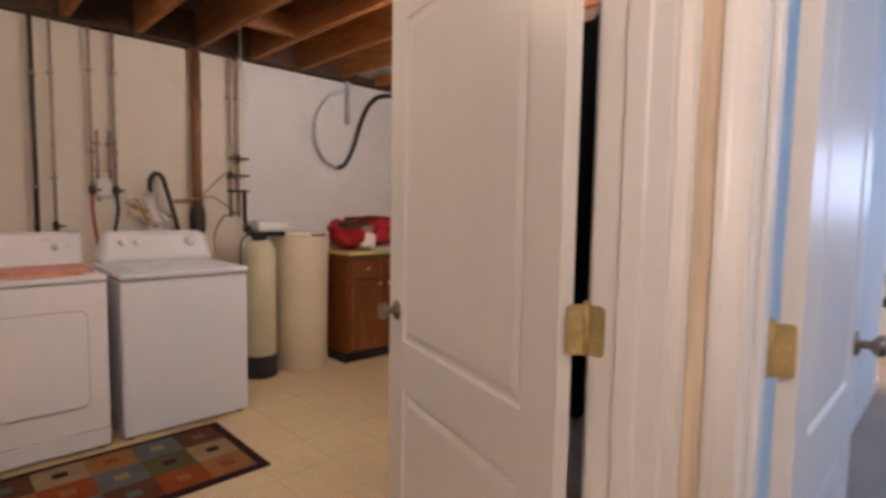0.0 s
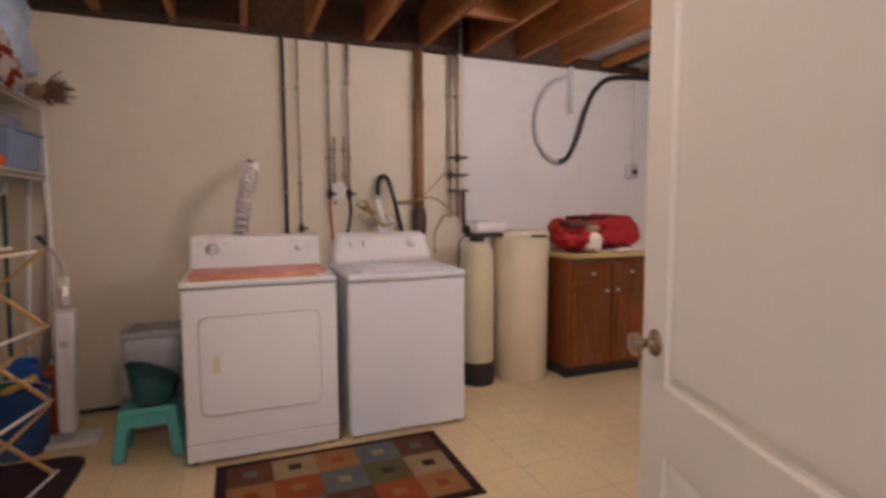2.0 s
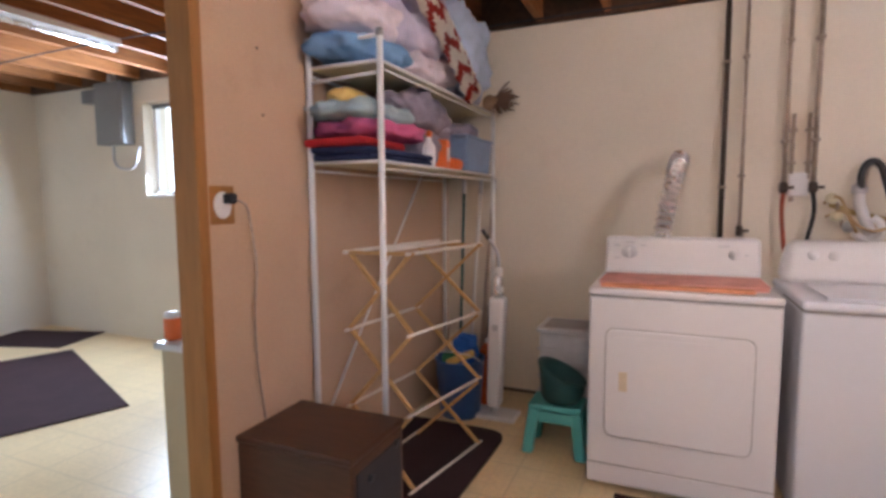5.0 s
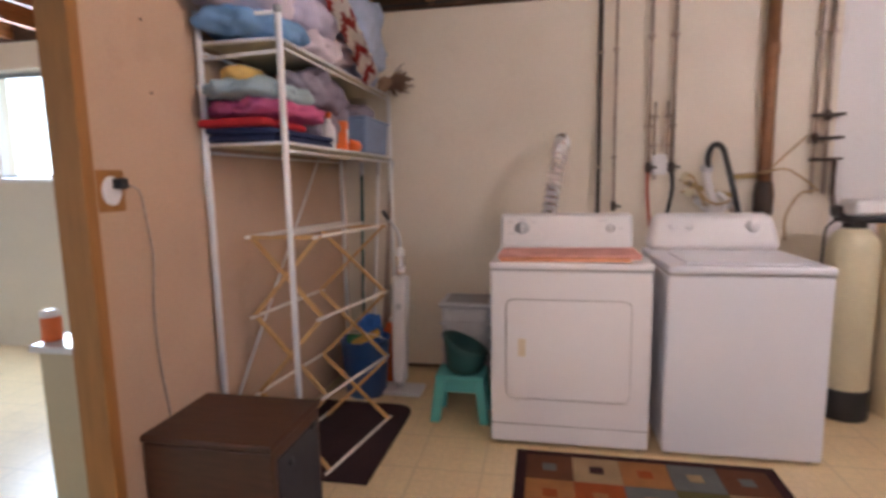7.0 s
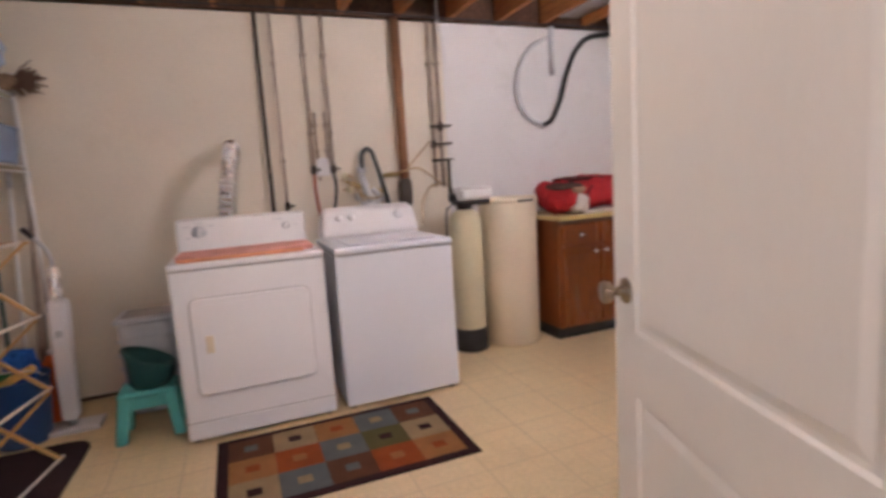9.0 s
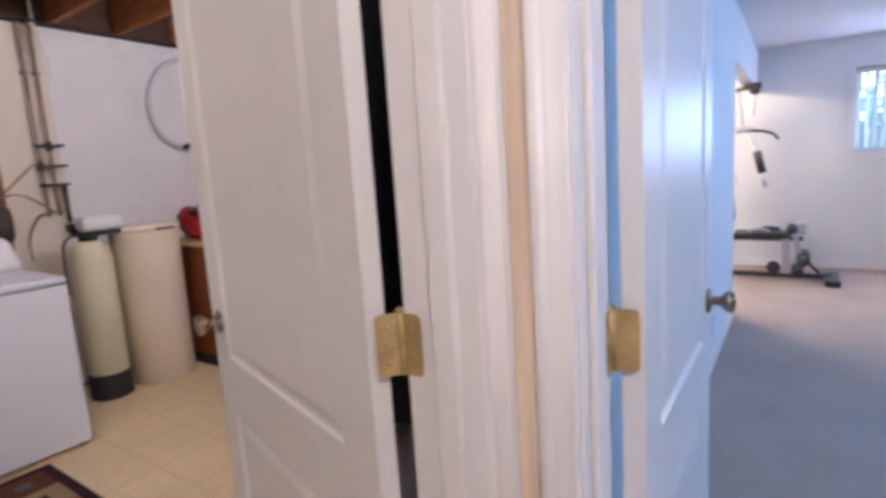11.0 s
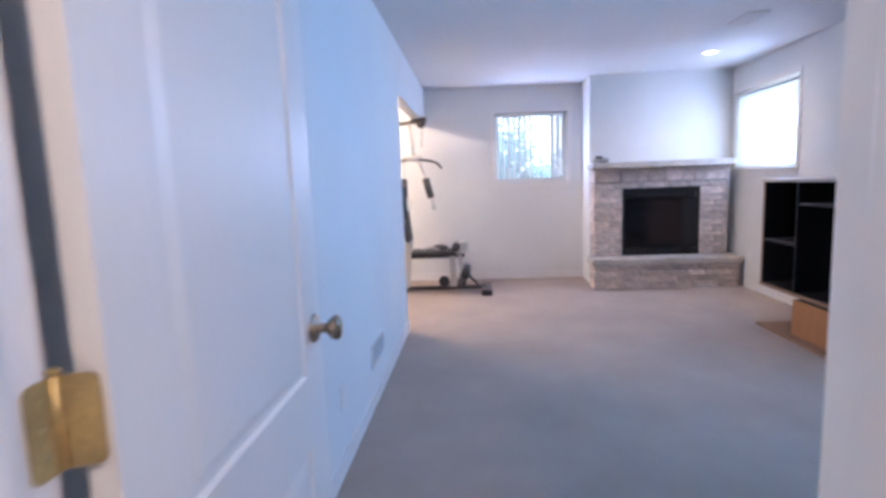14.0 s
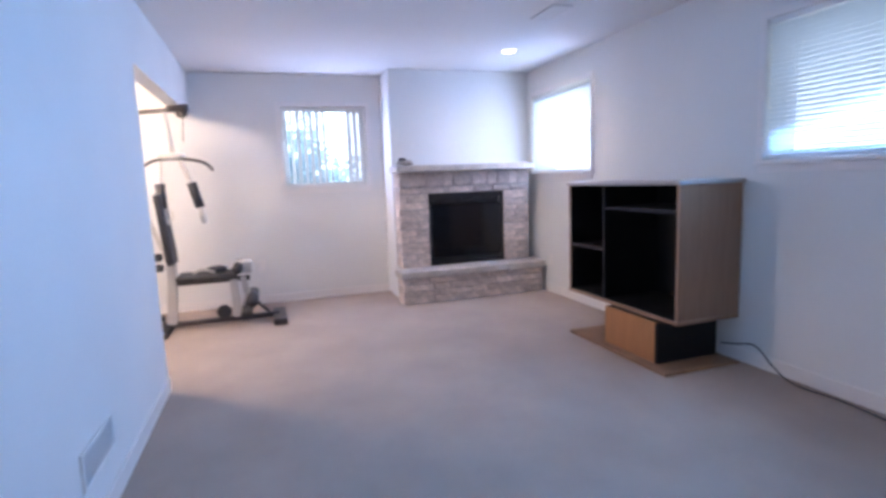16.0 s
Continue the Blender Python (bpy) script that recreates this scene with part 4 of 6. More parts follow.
wall_pipe("water_pipe", "weathered supply pipe with a dark shut-off valve", 0.413, 1.34, 2.39, 0.012, M["greypipe"], valve=1.355)
wall_pipe("hammer_arrester", "capped grey stub pipe", 0.312, 1.40, 1.745, 0.010, M["greypipe"])
wall_pipe("hammer_arrester", "capped grey stub pipe", 0.384, 1.40, 1.745, 0.010, M["greypipe"])
ob = thing("washer_box", "white plastic washer supply box", "supply box", 0.346, Y_N, 1.36)
part("box", boxes([(-0.045, 0.045, -0.045, -0.001, -0.05, 0.075)], 0.008), M["console"], ob)
part("outlet_stub", tube([(-0.03, -0.03, -0.08), (-0.03, -0.03, -0.05)], 0.012, 10), M["greypipe"], ob)
solid("red_hose", tube(smooth_line([(0.279, YP, 1.34), (0.275, YP - 0.01, 1.22), (0.29, YP - 0.02, 1.05), (0.31, YP - 0.03, 0.9)]), 0.011, 10), cloth("red_rubber", (0.42, 0.12, 0.08), 0.5), "faded red rubber supply hose", "hose", smooth=True)
solid("dark_hose", tube(smooth_line([(0.413, YP, 1.34), (0.42, YP - 0.01, 1.22), (0.39, YP - 0.02, 1.05), (0.37, YP - 0.03, 0.9)]), 0.011, 10), M["black"], "dark rubber supply hose", "hose", smooth=True)
st = thing("vent_stack", "brown copper drain stack on the wall", "pipe", 0.93, Y_N - 0.045, 0.95)
part("main_pipe", tube([(0, 0, 0), (0, 0, 1.445)], 0.036, 18), M["copper"], st, smooth=True)
part("hub", lathe([(0.038, 0.10), (0.052, 0.13), (0.054, 0.24), (0.047, 0.29), (0.038, 0.31)], 18), M["darkpipe"], st, "dark lower fitting", smooth=True)
part("coupling", lathe([(0.037, 1.02), (0.0405, 1.03), (0.0405, 1.09), (0.037, 1.10)], 18), M["copper"], st, smooth=True)
pts = smooth_line([(0.612, 3.35, 1.345), (0.608, 3.35, 1.40), (0.622, 3.355, 1.455), (0.655, 3.36, 1.482), (0.690, 3.355, 1.455), (0.712, 3.35, 1.38), (0.742, 3.34, 1.26), (0.772, 3.31, 1.10), (0.785, 3.24, 0.92)], 9)
solid("drain_hose", tube(pts, [0.0165 + (0.0018 if i % 2 else -0.0012) for i in range(len(pts))], 12), M["black"], "black corrugated washer drain hose", "hose", smooth=True)
# valve cluster behind the washer, with the standpipe that takes the hose
cl = thing("valve_cluster", "cluster of pale and brass valves on the wall", "valve", 0.64, Y_N - 0.03, 1.22)
part("standpipe", tube(smooth_line([(-0.03, -0.02, 0.15), (-0.028, -0.02, 0.06), (0.0, -0.015, -0.03), (0.03, 0, -0.12), (0.03, 0, -0.30)]), 0.026, 14), M["console"], cl, "white standpipe", smooth=True)
part("collar", lathe([(0.030, 0.10), (0.034, 0.105), (0.034, 0.135), (0.028, 0.14)], 16), M["hamper"], cl, smooth=True).location = (-0.03, -0.02, 0)
part("trap_bend", tube(smooth_line([(0.03, -0.03, -0.02), (0.07, -0.035, -0.06), (0.065, -0.03, -0.12), (0.01, -0.025, -0.14), (-0.05, -0.02, -0.10)]), 0.020, 12), M["console"], cl, smooth=True)
part("tee", tube([(-0.15, 0.0, 0.045), (-0.04, 0.0, 0.0), (0.12, 0.0, -0.04)], 0.014, 10), M["brass"], cl, smooth=True)
part("cross_pipe", tube([(0.13, 0.0, 0.07), (0.27, 0.0, 0.07)], 0.013, 10), M["brass"], cl, "tarnished brass stub pipe", smooth=True)
for ax, az in ((-0.15, 0.075), (-0.125, -0.015), (-0.07, -0.07), (0.09, -0.09)):
    tp = part("tap", lathe([(0.010, 0), (0.016, -0.012), (0.012, -0.022), (0.029, -0.027), (0.031, -0.034), (0.027, -0.040), (0.006, -0.042)], 14, "y"), M["steel"] if az < -0.05 else M["resin"], cl, smooth=True)
    tp.location = (ax, -0.005, az)
    part("spout", tube([(ax, -0.01, az), (ax + 0.03, -0.01, az - 0.025), (ax + 0.035, -0.01, az - 0.06)], 0.009, 8), M["greypipe"], cl, smooth=True)
PALE = cloth("pale_tubing", (0.50, 0.36, 0.20), 0.5)
for pts in ([(0.46, 3.37, 1.27), (0.52, 3.34, 1.30), (0.58, 3.33, 1.18), (0.66, 3.33, 1.13), (0.74, 3.34, 1.15)], [(0.78, 3.38, 1.30), (0.90, 3.34, 1.31), (1.02, 3.34, 1.33), (1.12, 3.36, 1.28), (1.22, 3.37, 1.20)],
            [(0.95, 3.33, 1.34), (1.04, 3.36, 1.42), (1.15, 3.38, 1.52)], [(1.03, 3.3, 0.92), (1.05, 3.36, 1.05), (1.12, 3.37, 1.18), (1.2, 3.37, 1.2)], [(0.47, 3.37, 1.20), (0.54, 3.34, 1.23), (0.60, 3.33, 1.12)]):
    solid("plastic_tube", tube(smooth_line(pts), 0.0075, 8), PALE, "pale plastic tube along the wall", "tube", smooth=True, group="tubes behind the washer")
wall_pipe("water_pipe", "grey supply pipe to the softener", 1.185, 1.18, 2.39, 0.011, M["greypipe"], valve=1.50)
wall_pipe("water_pipe", "weathered supply pipe to the softener", 1.246, 1.18, 2.39, 0.011, M["greypipe"], valve=1.63)
wall_pipe("riser_pipe", "pale conduit rising between the joists", 1.245, 2.30, 2.66, 0.008, M["console"], y=Y_N - 0.10)
br = thing("bypass_manifold", "dark valve manifold between two pipes", "valve", 1.215, YP - 0.012, 1.38)
for z in (0.0, 0.12, 0.25):
    part("crossbar", tube([(-0.055, 0, z), (0.085, 0, z)], 0.011, 10), M["darkpipe"], br, smooth=True)
    part("lever", box(0.055, 0.105, -0.03, -0.012, z - 0.006, z + 0.010, 0.003), M["darkpipe"], br)
part("downpipe", tube([(0.075, 0, 0.0), (0.075, 0, -0.24)], 0.013, 10), M["darkpipe"], br, smooth=True)
part("elbow", tube(smooth_line([(0.075, 0, -0.2), (0.075, -0.03, -0.27), (0.075, -0.12, -0.30)]), 0.014, 10), M["darkpipe"], br, smooth=True)
solid("thin_cable", tube(smooth_line([(1.25, 3.40, 2.36), (1.32, 3.405, 2.22), (1.33, 3.41, 2.05), (1.29, 3.41, 1.93)]), 0.003, 6), M["console"], "thin white cable on the wall", "cable")

# foil dryer duct
pts = smooth_line([(-0.325, 3.10, 0.90), (-0.315, 3.10, 1.10), (-0.29, 3.11, 1.28), (-0.262, 3.14, 1.42), (-0.245, 3.21, 1.50), (-0.24, 3.30, 1.52), (-0.24, 3.40, 1.52)], 9)
solid("dryer_duct", tube(pts, [0.044 + (0.006 if i % 2 else -0.005) for i in range(len(pts))], 16), M["foil"], "ribbed aluminium foil dryer duct", "duct")

# softener: brine tank and resin tank
bt = thing("brine_tank", "cream plastic brine tank of a water softener", "water tank", 1.605, 3.065, 0)
part("tank", lathe([(0.195, 0.0), (0.205, 0.012), (0.208, 0.5), (0.212, 1.03), (0.212, 1.035)], 36), M["brine"], bt, smooth=True)
part("lid", lathe([(0.216, 1.036), (0.220, 1.040), (0.220, 1.065), (0.205, 1.080), (0.02, 1.085)], 36), M["brine"], bt, smooth=True)
part("lid_latch", box(-0.03, 0.09, -0.224, -0.200, 1.045, 1.06, 0.003), M["black"], bt, "dark latch on the lid rim")
rt = thing("resin_tank", "tall beige resin tank with a black base", "water tank", 1.245, 3.03, 0)
part("shell", lathe([(0.112, 0.15), (0.115, 0.16), (0.115, 0.90), (0.110, 0.945), (0.092, 0.985), (0.062, 1.012), (0.035, 1.02)], 28), M["resin"], rt, smooth=True)
part("base", lathe([(0.116, 0.0), (0.121, 0.01), (0.121, 0.155), (0.116, 0.165)], 28), M["black"], rt, "black rubber base", smooth=True)
part("neck", lathe([(0.05, 1.015), (0.055, 1.02), (0.055, 1.06), (0.045, 1.065)], 20), M["black"], rt, smooth=True)
part("yoke", box(-0.065, 0.17, -0.075, 0.09, 1.045, 1.078, 0.010, 3), M["black"], rt, "black valve yoke")
hd = part("control_head", box(-0.05, 0.19, -0.085, 0.095, 1.079, 1.165, 0.030, 4), M["fresh"], rt, "white plastic control head cover")
part("bypass_valve", box(-0.075, 0.06, 0.02, 0.11, 1.07, 1.13, 0.012), M["black"], hd, "black bypass valve")
part("drain_elbow", tube(smooth_line([(0.16, -0.05, 1.07), (0.19, -0.06, 1.05), (0.22, -0.05, 1.06), (0.24, -0.02, 1.06)]), 0.012, 10), M["black"], hd, smooth=True)
solid("brine_line", tube(smooth_line([(1.18, 3.03, 1.07), (1.10, 3.0, 1.02), (1.08, 2.98, 0.9), (1.10, 3.03, 0.7)]), 0.006, 8), M["black"], "thin black brine line", "tube", smooth=True)

# old base cabinet with a red bag on it
cb = thing("base_cabinet", "red-brown wooden base cabinet with a yellow top", "cabinet", 2.212, 2.78, 0)
part("body", box(-0.350, 0.350, 0.018, 0.60, 0.09, 0.885, 0.003), M["cabwood"], cb)
part("toe_kick", box(-0.337, 0.337, 0.07, 0.58, 0.0, 0.09), M["black"], cb, "black recessed toe board")
part("countertop", box(-0.364, 0.364, -0.018, 0.62, 0.886, 0.918, 0.006), M["yellow"], cb, "yellow laminate top")
part("top_rail", box(-0.348, 0.348, 0.008, 0.0175, 0.855, 0.884, 0.002), M["darkwood"], cb, "dark rail under the top")
KNOB_SMALL = [(0.007, 0.0), (0.005, -0.010), (0.011, -0.016), (0.013, -0.021), (0.010, -0.025), (0.002, -0.026)]
for cx in (-0.173, 0.173):
    dw = part("drawer_front", box(cx - 0.158, cx + 0.158, -0.002, 0.0175, 0.705, 0.845, 0.006), M["cabwood"], cb)
    part("raised_panel", box(cx - 0.120, cx + 0.120, -0.006, 0.0, 0.735, 0.815, 0.004), M["cabwood"], dw)
    part("pull", lathe(KNOB_SMALL, 14, "y"), M["foil"], dw, "small bright metal knob", smooth=True).location = (cx, -0.004, 0.775)
    do = part("cabinet_door", box(cx - 0.158, cx + 0.158, -0.002, 0.0175, 0.115, 0.685, 0.006), M["cabwood"], cb)
    part("raised_panel", box(cx - 0.100, cx + 0.100, -0.008, 0.0, 0.175, 0.625, 0.006), M["cabwood"], do)
    sx = cx + (0.125 if cx < 0 else -0.125)
    part("pull", lathe(KNOB_SMALL, 14, "y"), M["foil"], do, "small bright metal knob", smooth=True).location = (sx, -0.002, 0.645)
bg = thing("red_bag", "soft red canvas bag lying on the cabinet", "bag", 2.315, 3.03, 0.919, 6)
part("base_piping", box(-0.24, 0.25, -0.19, 0.18, 0.001, 0.022, 0.009, 3), C["ivory"], bg, "cream base edge")
part("bag_body", shift(soft(0.56, 0.42, 0.235, 2, 0.14, 3.2), 0, 0, 0.018), M["red"], bg, smooth=True)
part("side_seam", tube(smooth_line([(-0.25, -0.14, 0.05), (-0.20, -0.19, 0.13), (-0.13, -0.18, 0.22), (-0.06, -0.10, 0.26)]), 0.008, 8), cloth("dark_red_webbing", (0.12, 0.02, 0.025)), bg, "dark red webbing strap", smooth=True)
part("flap", soft(0.36, 0.28, 0.045, 7, 0.22), cloth("maroon_flap", (0.085, 0.022, 0.022)), bg, "folded maroon flap", smooth=True).location = (-0.10, -0.02, 0.225)
pl = thing("plaid_blanket", "red, cream and dark plaid blanket bundle", "blanket", 1.99, 2.98, 0.919)
part("blanket_roll", soft(0.27, 0.36, 0.215, 4, 0.22), M["red"], pl, smooth=True)
part("cream_fold", soft(0.15, 0.15, 0.13, 9, 0.24), C["ivory"], pl, "cream folded corner", smooth=True).location = (0.085, -0.14, 0.01)
part("dark_fold", soft(0.24, 0.18, 0.055, 11, 0.24), cloth("dark_plaid_fold", (0.07, 0.04, 0.035)), pl, "dark folded edge", smooth=True).location = (-0.02, -0.10, 0.175)
part("tan_fold", soft(0.16, 0.10, 0.06, 13, 0.24), cloth("tan_plaid_fold", (0.34, 0.22, 0.15)), pl, "tan folded edge", smooth=True).location = (0.07, -0.14, 0.15)

# cable with its wall shadow modelled as a grey tube, stub and socket on the north wall
ring = [(2.27, 3.40, 2.33), (2.07, 3.39, 2.235), (1.945, 3.38, 2.06), (1.92, 3.37, 1.86), (2.0, 3.37, 1.69), (2.14, 3.37, 1.62)]
solid("cable_shadow", tube(smooth_line(ring), 0.019, 10), M["hamper"], "grey tube standing in for the black cable's wall shadow", "cable", smooth=True)
solid("black_cable", tube(smooth_line([(2.13, 3.37, 1.62), (2.22, 3.36, 1.66), (2.31, 3.36, 1.82), (2.39, 3.36, 2.05), (2.50, 3.36, 2.24), (2.70, 3.36, 2.34), (3.3, 3.36, 2.37)]), 0.021, 10), M["black"], "thick black cable curving up the wall", "cable", smooth=True)
solid("wall_sleeve", tube([(2.25, 3.375, 2.02), (2.25, 3.375, 2.39)], 0.024, 14), M["hamper"], "short grey pipe sleeve on the wall", "pipe", smooth=True)
wo = thing("wall_socket", "grey surface socket box with conduit above", "socket", 2.91, Y_N, 1.50)
part("socket_box", box(-0.05, 0.05, -0.055, -0.001, 0, 0.125, 0.006), M["hamper"], wo)
part("conduit", tube([(0, -0.025, 0.12), (0, -0.025, 0.885)], 0.010, 10), M["hamper"], wo, smooth=True)
part("plug", box(-0.02, 0.02, -0.085, -0.054, 0.03, 0.075, 0.006), M["black"], wo)
solid("sheet_duct", boxes([(2.75, 3.1, 0.2, 3.30, 2.42, 2.60)], 0.004), M["steel"], "galvanised sheet metal duct between joists", "duct")

# bare bulb holders above, added out of view at the laundry point lamps
for bx, by in ((-0.25, 1.25), (1.75, 1.45)):
    lh = thing("lamp_holder", "unseen white porcelain lamp holder added overhead", "lamp", bx, by, 2.415, group="bare laundry lamps")
    part("cross_board", box(-0.22, 0.22, -0.045, 0.045, -0.018, 0.0), M["joist"], lh)
    part("holder", lathe([(0.055, -0.019), (0.055, -0.03), (0.035, -0.045), (0.026, -0.055)], 20), M["console"], lh, smooth=True)

# steam mop
mp = thing("steam_mop", "white upright steam mop", "mop", -1.215, 2.97, 0)
part("mop_head", box(-0.145, 0.145, -0.085, 0.085, 0.0, 0.03, 0.012), M["console"], mp, "white flat mop head")
bm = box(-0.062, 0.062, -0.05, 0.05, 0.06, 0.72, 0.026, 3)
for v in bm.verts:
    v.co.x *= (0.62 + 0.62 * v.co.z) if v.co.z < 0.55 else 0.96 - 0.9 * (v.co.z - 0.55)
    v.co.y += 0.10 * v.co.z
part("mop_body", bm, M["enamel"], mp)
part("joint", tube([(0, 0, 0.02), (0, 0.004, 0.07)], 0.02, 10), M["hamper"], mp, smooth=True)
part("switch", box(-0.018, 0.018, 0.002, 0.012, 0.50, 0.56, 0.004), M["hamper"], mp)
part("mop_shaft", tube([(0, 0.070, 0.715), (0, 0.072, 0.75), (0, 0.080, 0.88), (0, 0.082, 0.895)], [0.034, 0.030, 0.024, 0.020], 14), M["foil"], mp, "bright metal collar", smooth=True)
part("mop_handle", tube(smooth_line([(0, 0.082, 0.89), (-0.004, 0.086, 0.95), (-0.03, 0.10, 1.01), (-0.085, 0.12, 1.07)]), 0.010, 10), M["hamper"], mp, smooth=True)
part("hand_grip", tube([(-0.075, 0.117, 1.06), (-0.12, 0.13, 1.115)], 0.014, 10), M["charcoal"], mp, "dark hand grip", smooth=True)

# step stool with a dark green bowl
ss = thing("step_stool", "teal moulded plastic step stool", "stool", -0.785, 2.70, 0)
bm = box(-0.135, 0.135, -0.10, 0.10, 0.225, 0.262, 0.014, 3)
part("seat", bm, M["teal"], ss)
for sx in (-1, 1):
    for sy in (-1, 1):
        leg = box(-0.028, 0.028, -0.024, 0.024, 0.0, 0.235, 0.010, 2)
        for v in leg.verts:
            k = 1 - v.co.z / 0.235
            v.co.x += sx * (0.105 + 0.030 * k)
            v.co.y += sy * (0.072 + 0.022 * k)
        part("leg", leg, M["teal"], ss)
for q in (-0.082, 0.082):
    part("apron", box(-0.10, 0.10, q - 0.006, q + 0.006, 0.165, 0.23, 0.004), M["teal"], ss)
gb = thing("green_pot", "dark green plastic pot with a sloped rim", "pot", -0.765, 2.70, 0.263)
bm = lathe([(0.085, 0.0), (0.105, 0.03), (0.115, 0.10), (0.118, 0.135), (0.108, 0.135), (0.09, 0.04), (0.02, 0.03)], 24)
for v in bm.verts:
    if v.co.z > 0.09:
        v.co.z += -0.45 * v.co.x + 0.015
part("pot_body", bm, M["darkgreen"], gb, smooth=True)
part("rim", tube([(0.118 * math.cos(q), 0.118 * math.sin(q), 0.152 - 0.45 * 0.118 * math.cos(q)) for q in [2 * math.pi * i / 24 for i in range(25)]], 0.007, 8), M["darkgreen"], gb, smooth=True)

# laundry hamper
hb = thing("laundry_hamper", "grey plastic laundry hamper with dark rim", "hamper", -0.80, 3.10, 0)
bm = box(-0.14, 0.14, -0.13, 0.13, 0.0, 0.55, 0.035, 3)
for v in bm.verts:
    v.co.x *= 1 + 0.16 * v.co.z
    v.co.y *= 1 + 0.16 * v.co.z
part("basket", bm, M["hamper"], hb)
part("rim", box(-0.162, 0.162, -0.152, 0.152, 0.545, 0.572, 0.010), M["hamper"], hb)
# closed top: the inside's shade is only the grey of this plate
part("hollow_plate", box(-0.125, 0.125, -0.115, 0.115, 0.571, 0.575, 0.002), M["seam"], hb, "flat grey plate coloured like the hollow's shade")
for q in (0.12, 0.20, 0.28, 0.36, 0.44):
    part("rib", box(-0.146 - q * 0.022, 0.146 + q * 0.022, -0.136 - q * 0.021, -0.128 - q * 0.021, q, q + 0.018, 0.003), M["hamper"], hb)

# dark mats and the low box
bm = bmesh.new()
outline = [(-0.30, -0.40), (0.285, -0.40), (0.30, 0.20)] + [(0.20 + 0.10 * math.cos(q), 0.30 + 0.10 * math.sin(q)) for q in [i * math.pi / 12 for i in range(7)]] + [(-0.30, 0.40)]
lo = [bm.verts.new((x, y, 0.0005)) for x, y in outline]
hi = [bm.verts.new((x, y, 0.012)) for x, y in outline]
bm.faces.new(lo)
bm.faces.new(hi)
for k in range(len(outline)):
    bm.faces.new((lo[k], lo[(k + 1) % len(outline)], hi[(k + 1) % len(outline)], hi[k]))
solid("floor_mat", bm, M["mat"], "dark plum floor mat with a rounded corner", "mat", -1.375, 2.36, 0)
lb = thing("low_chest", "dark brown wooden chest with black corner fittings", "chest", -1.452, 1.605, 0)
part("chest_body", box(-0.243, 0.240, -0.180, 0.185, 0.0, 0.425, 0.006), M["darkwood"], lb)
part("chest_lid", box(-0.248, 0.246, -0.186, 0.190, 0.428, 0.455, 0.008), M["darkwood"], lb)
part("end_panel", box(0.2405, 0.247, -0.150, 0.155, 0.04, 0.39, 0.002), M["charcoal"], lb, "dark grey end panel")
for py, pz in ((-0.07, 0.34), (0.11, 0.385)):
    part("stud_fitting", lathe([(0.016, 0.247), (0.016, 0.253), (0.008, 0.258)], 12, "x"), M["black"], lb, smooth=True).location = (0, py, pz)

# white wire shelf unit
SX0, SX1, SY0, SY1 = -1.675, -1.335, 1.875, 3.30
sh = thing("wire_shelf", "tall white wire shelf unit by the partition", "shelf", 0, 0, 0)
for px, py in ((SX0, SY0), (SX1, SY0), (SX0, SY1), (SX1, SY1)):
    po = part("post", tube([(px, py, 0.0), (px, py, 1.955)], 0.0135, 12), M["white"], sh, smooth=True)
    part("collar", tube([(px, py, 1.935), (px, py, 1.962)], 0.0165, 12), M["steel"] if (px, py) == (SX1, SY0) else M["white"], po, smooth=True)
for z in (1.845, 1.455):
    s = new("shelf_tray")
    s.parent = sh
    wire = mesh_of("cross_wire", tube([(SX0, 0, z + 0.003), (SX1, 0, z + 0.003)], 0.0028, 5), M["white"])
    for i in range(46):
        o = new("cross_wire", wire)
        o.parent = s
        o.location = (0, SY0 + (SY1 - SY0) * i / 45, 0)
    for x in (SX0, SX1):
        part("front_rail", tube([(x, SY0, z), (x, SY1, z)], 0.006, 8), M["white"], s, smooth=True)
        part("lip_rail", tube([(x, SY0, z - 0.030), (x, SY1, z - 0.030)], 0.005, 8), M["white"], s, smooth=True)
    for y in (SY0, SY1):
        part("end_rail", tube([(SX0, y, z), (SX1, y, z)], 0.006, 8), M["white"], s, smooth=True)
part("top_rail", tube([(SX0, SY0, 1.94), (SX1, SY0, 1.94)], 0.008, 8), M["white"], sh, smooth=True)
part("end_brace", tube([(SX0, SY0, 1.785), (SX1, SY0, 1.80)], 0.007, 8), M["white"], sh, smooth=True)
part("diagonal_brace", tube([(SX0 + 0.01, SY0 + 0.02, 0.30), (SX0 + 0.02, SY1 - 0.4, 1.44)], 0.006, 8), M["white"], sh, smooth=True)
for z in (1.8375, 1.4475):
    part("shelf_panel", box(SX0 + 0.008, SX1 - 0.008, SY0 + 0.008, SY1 - 0.008, z, z + 0.003), M["resin"], sh, "pale card panel under the wires")
part("shelf_liner", box(SX0 + 0.01, SX1 - 0.006, SY0 + 0.02, SY1 - 0.02, 1.8495, 1.8530), M["hamper"], sh, "pale grey shelf liner")
part("shelf_liner", box(SX0 + 0.01, SX1 - 0.006, SY0 + 0.02, SY1 - 0.02, 1.4595, 1.4630), M["brine"], sh, "cream shelf liner")

# bedding on the top shelf
Z1, Z2 = 1.854, 1.464


def lump(name, label, cat, w, d, h, x, y, z, colour, seed, rz=0, rough=0.16, rx=0):
    ob = solid(name, soft(w, d, h, seed, rough), C[colour], label, cat, x, y, z, rz, smooth=True)
    if rx:
        ob.matrix_world = pose(x, y, z, 0, rx, rz)
    return ob


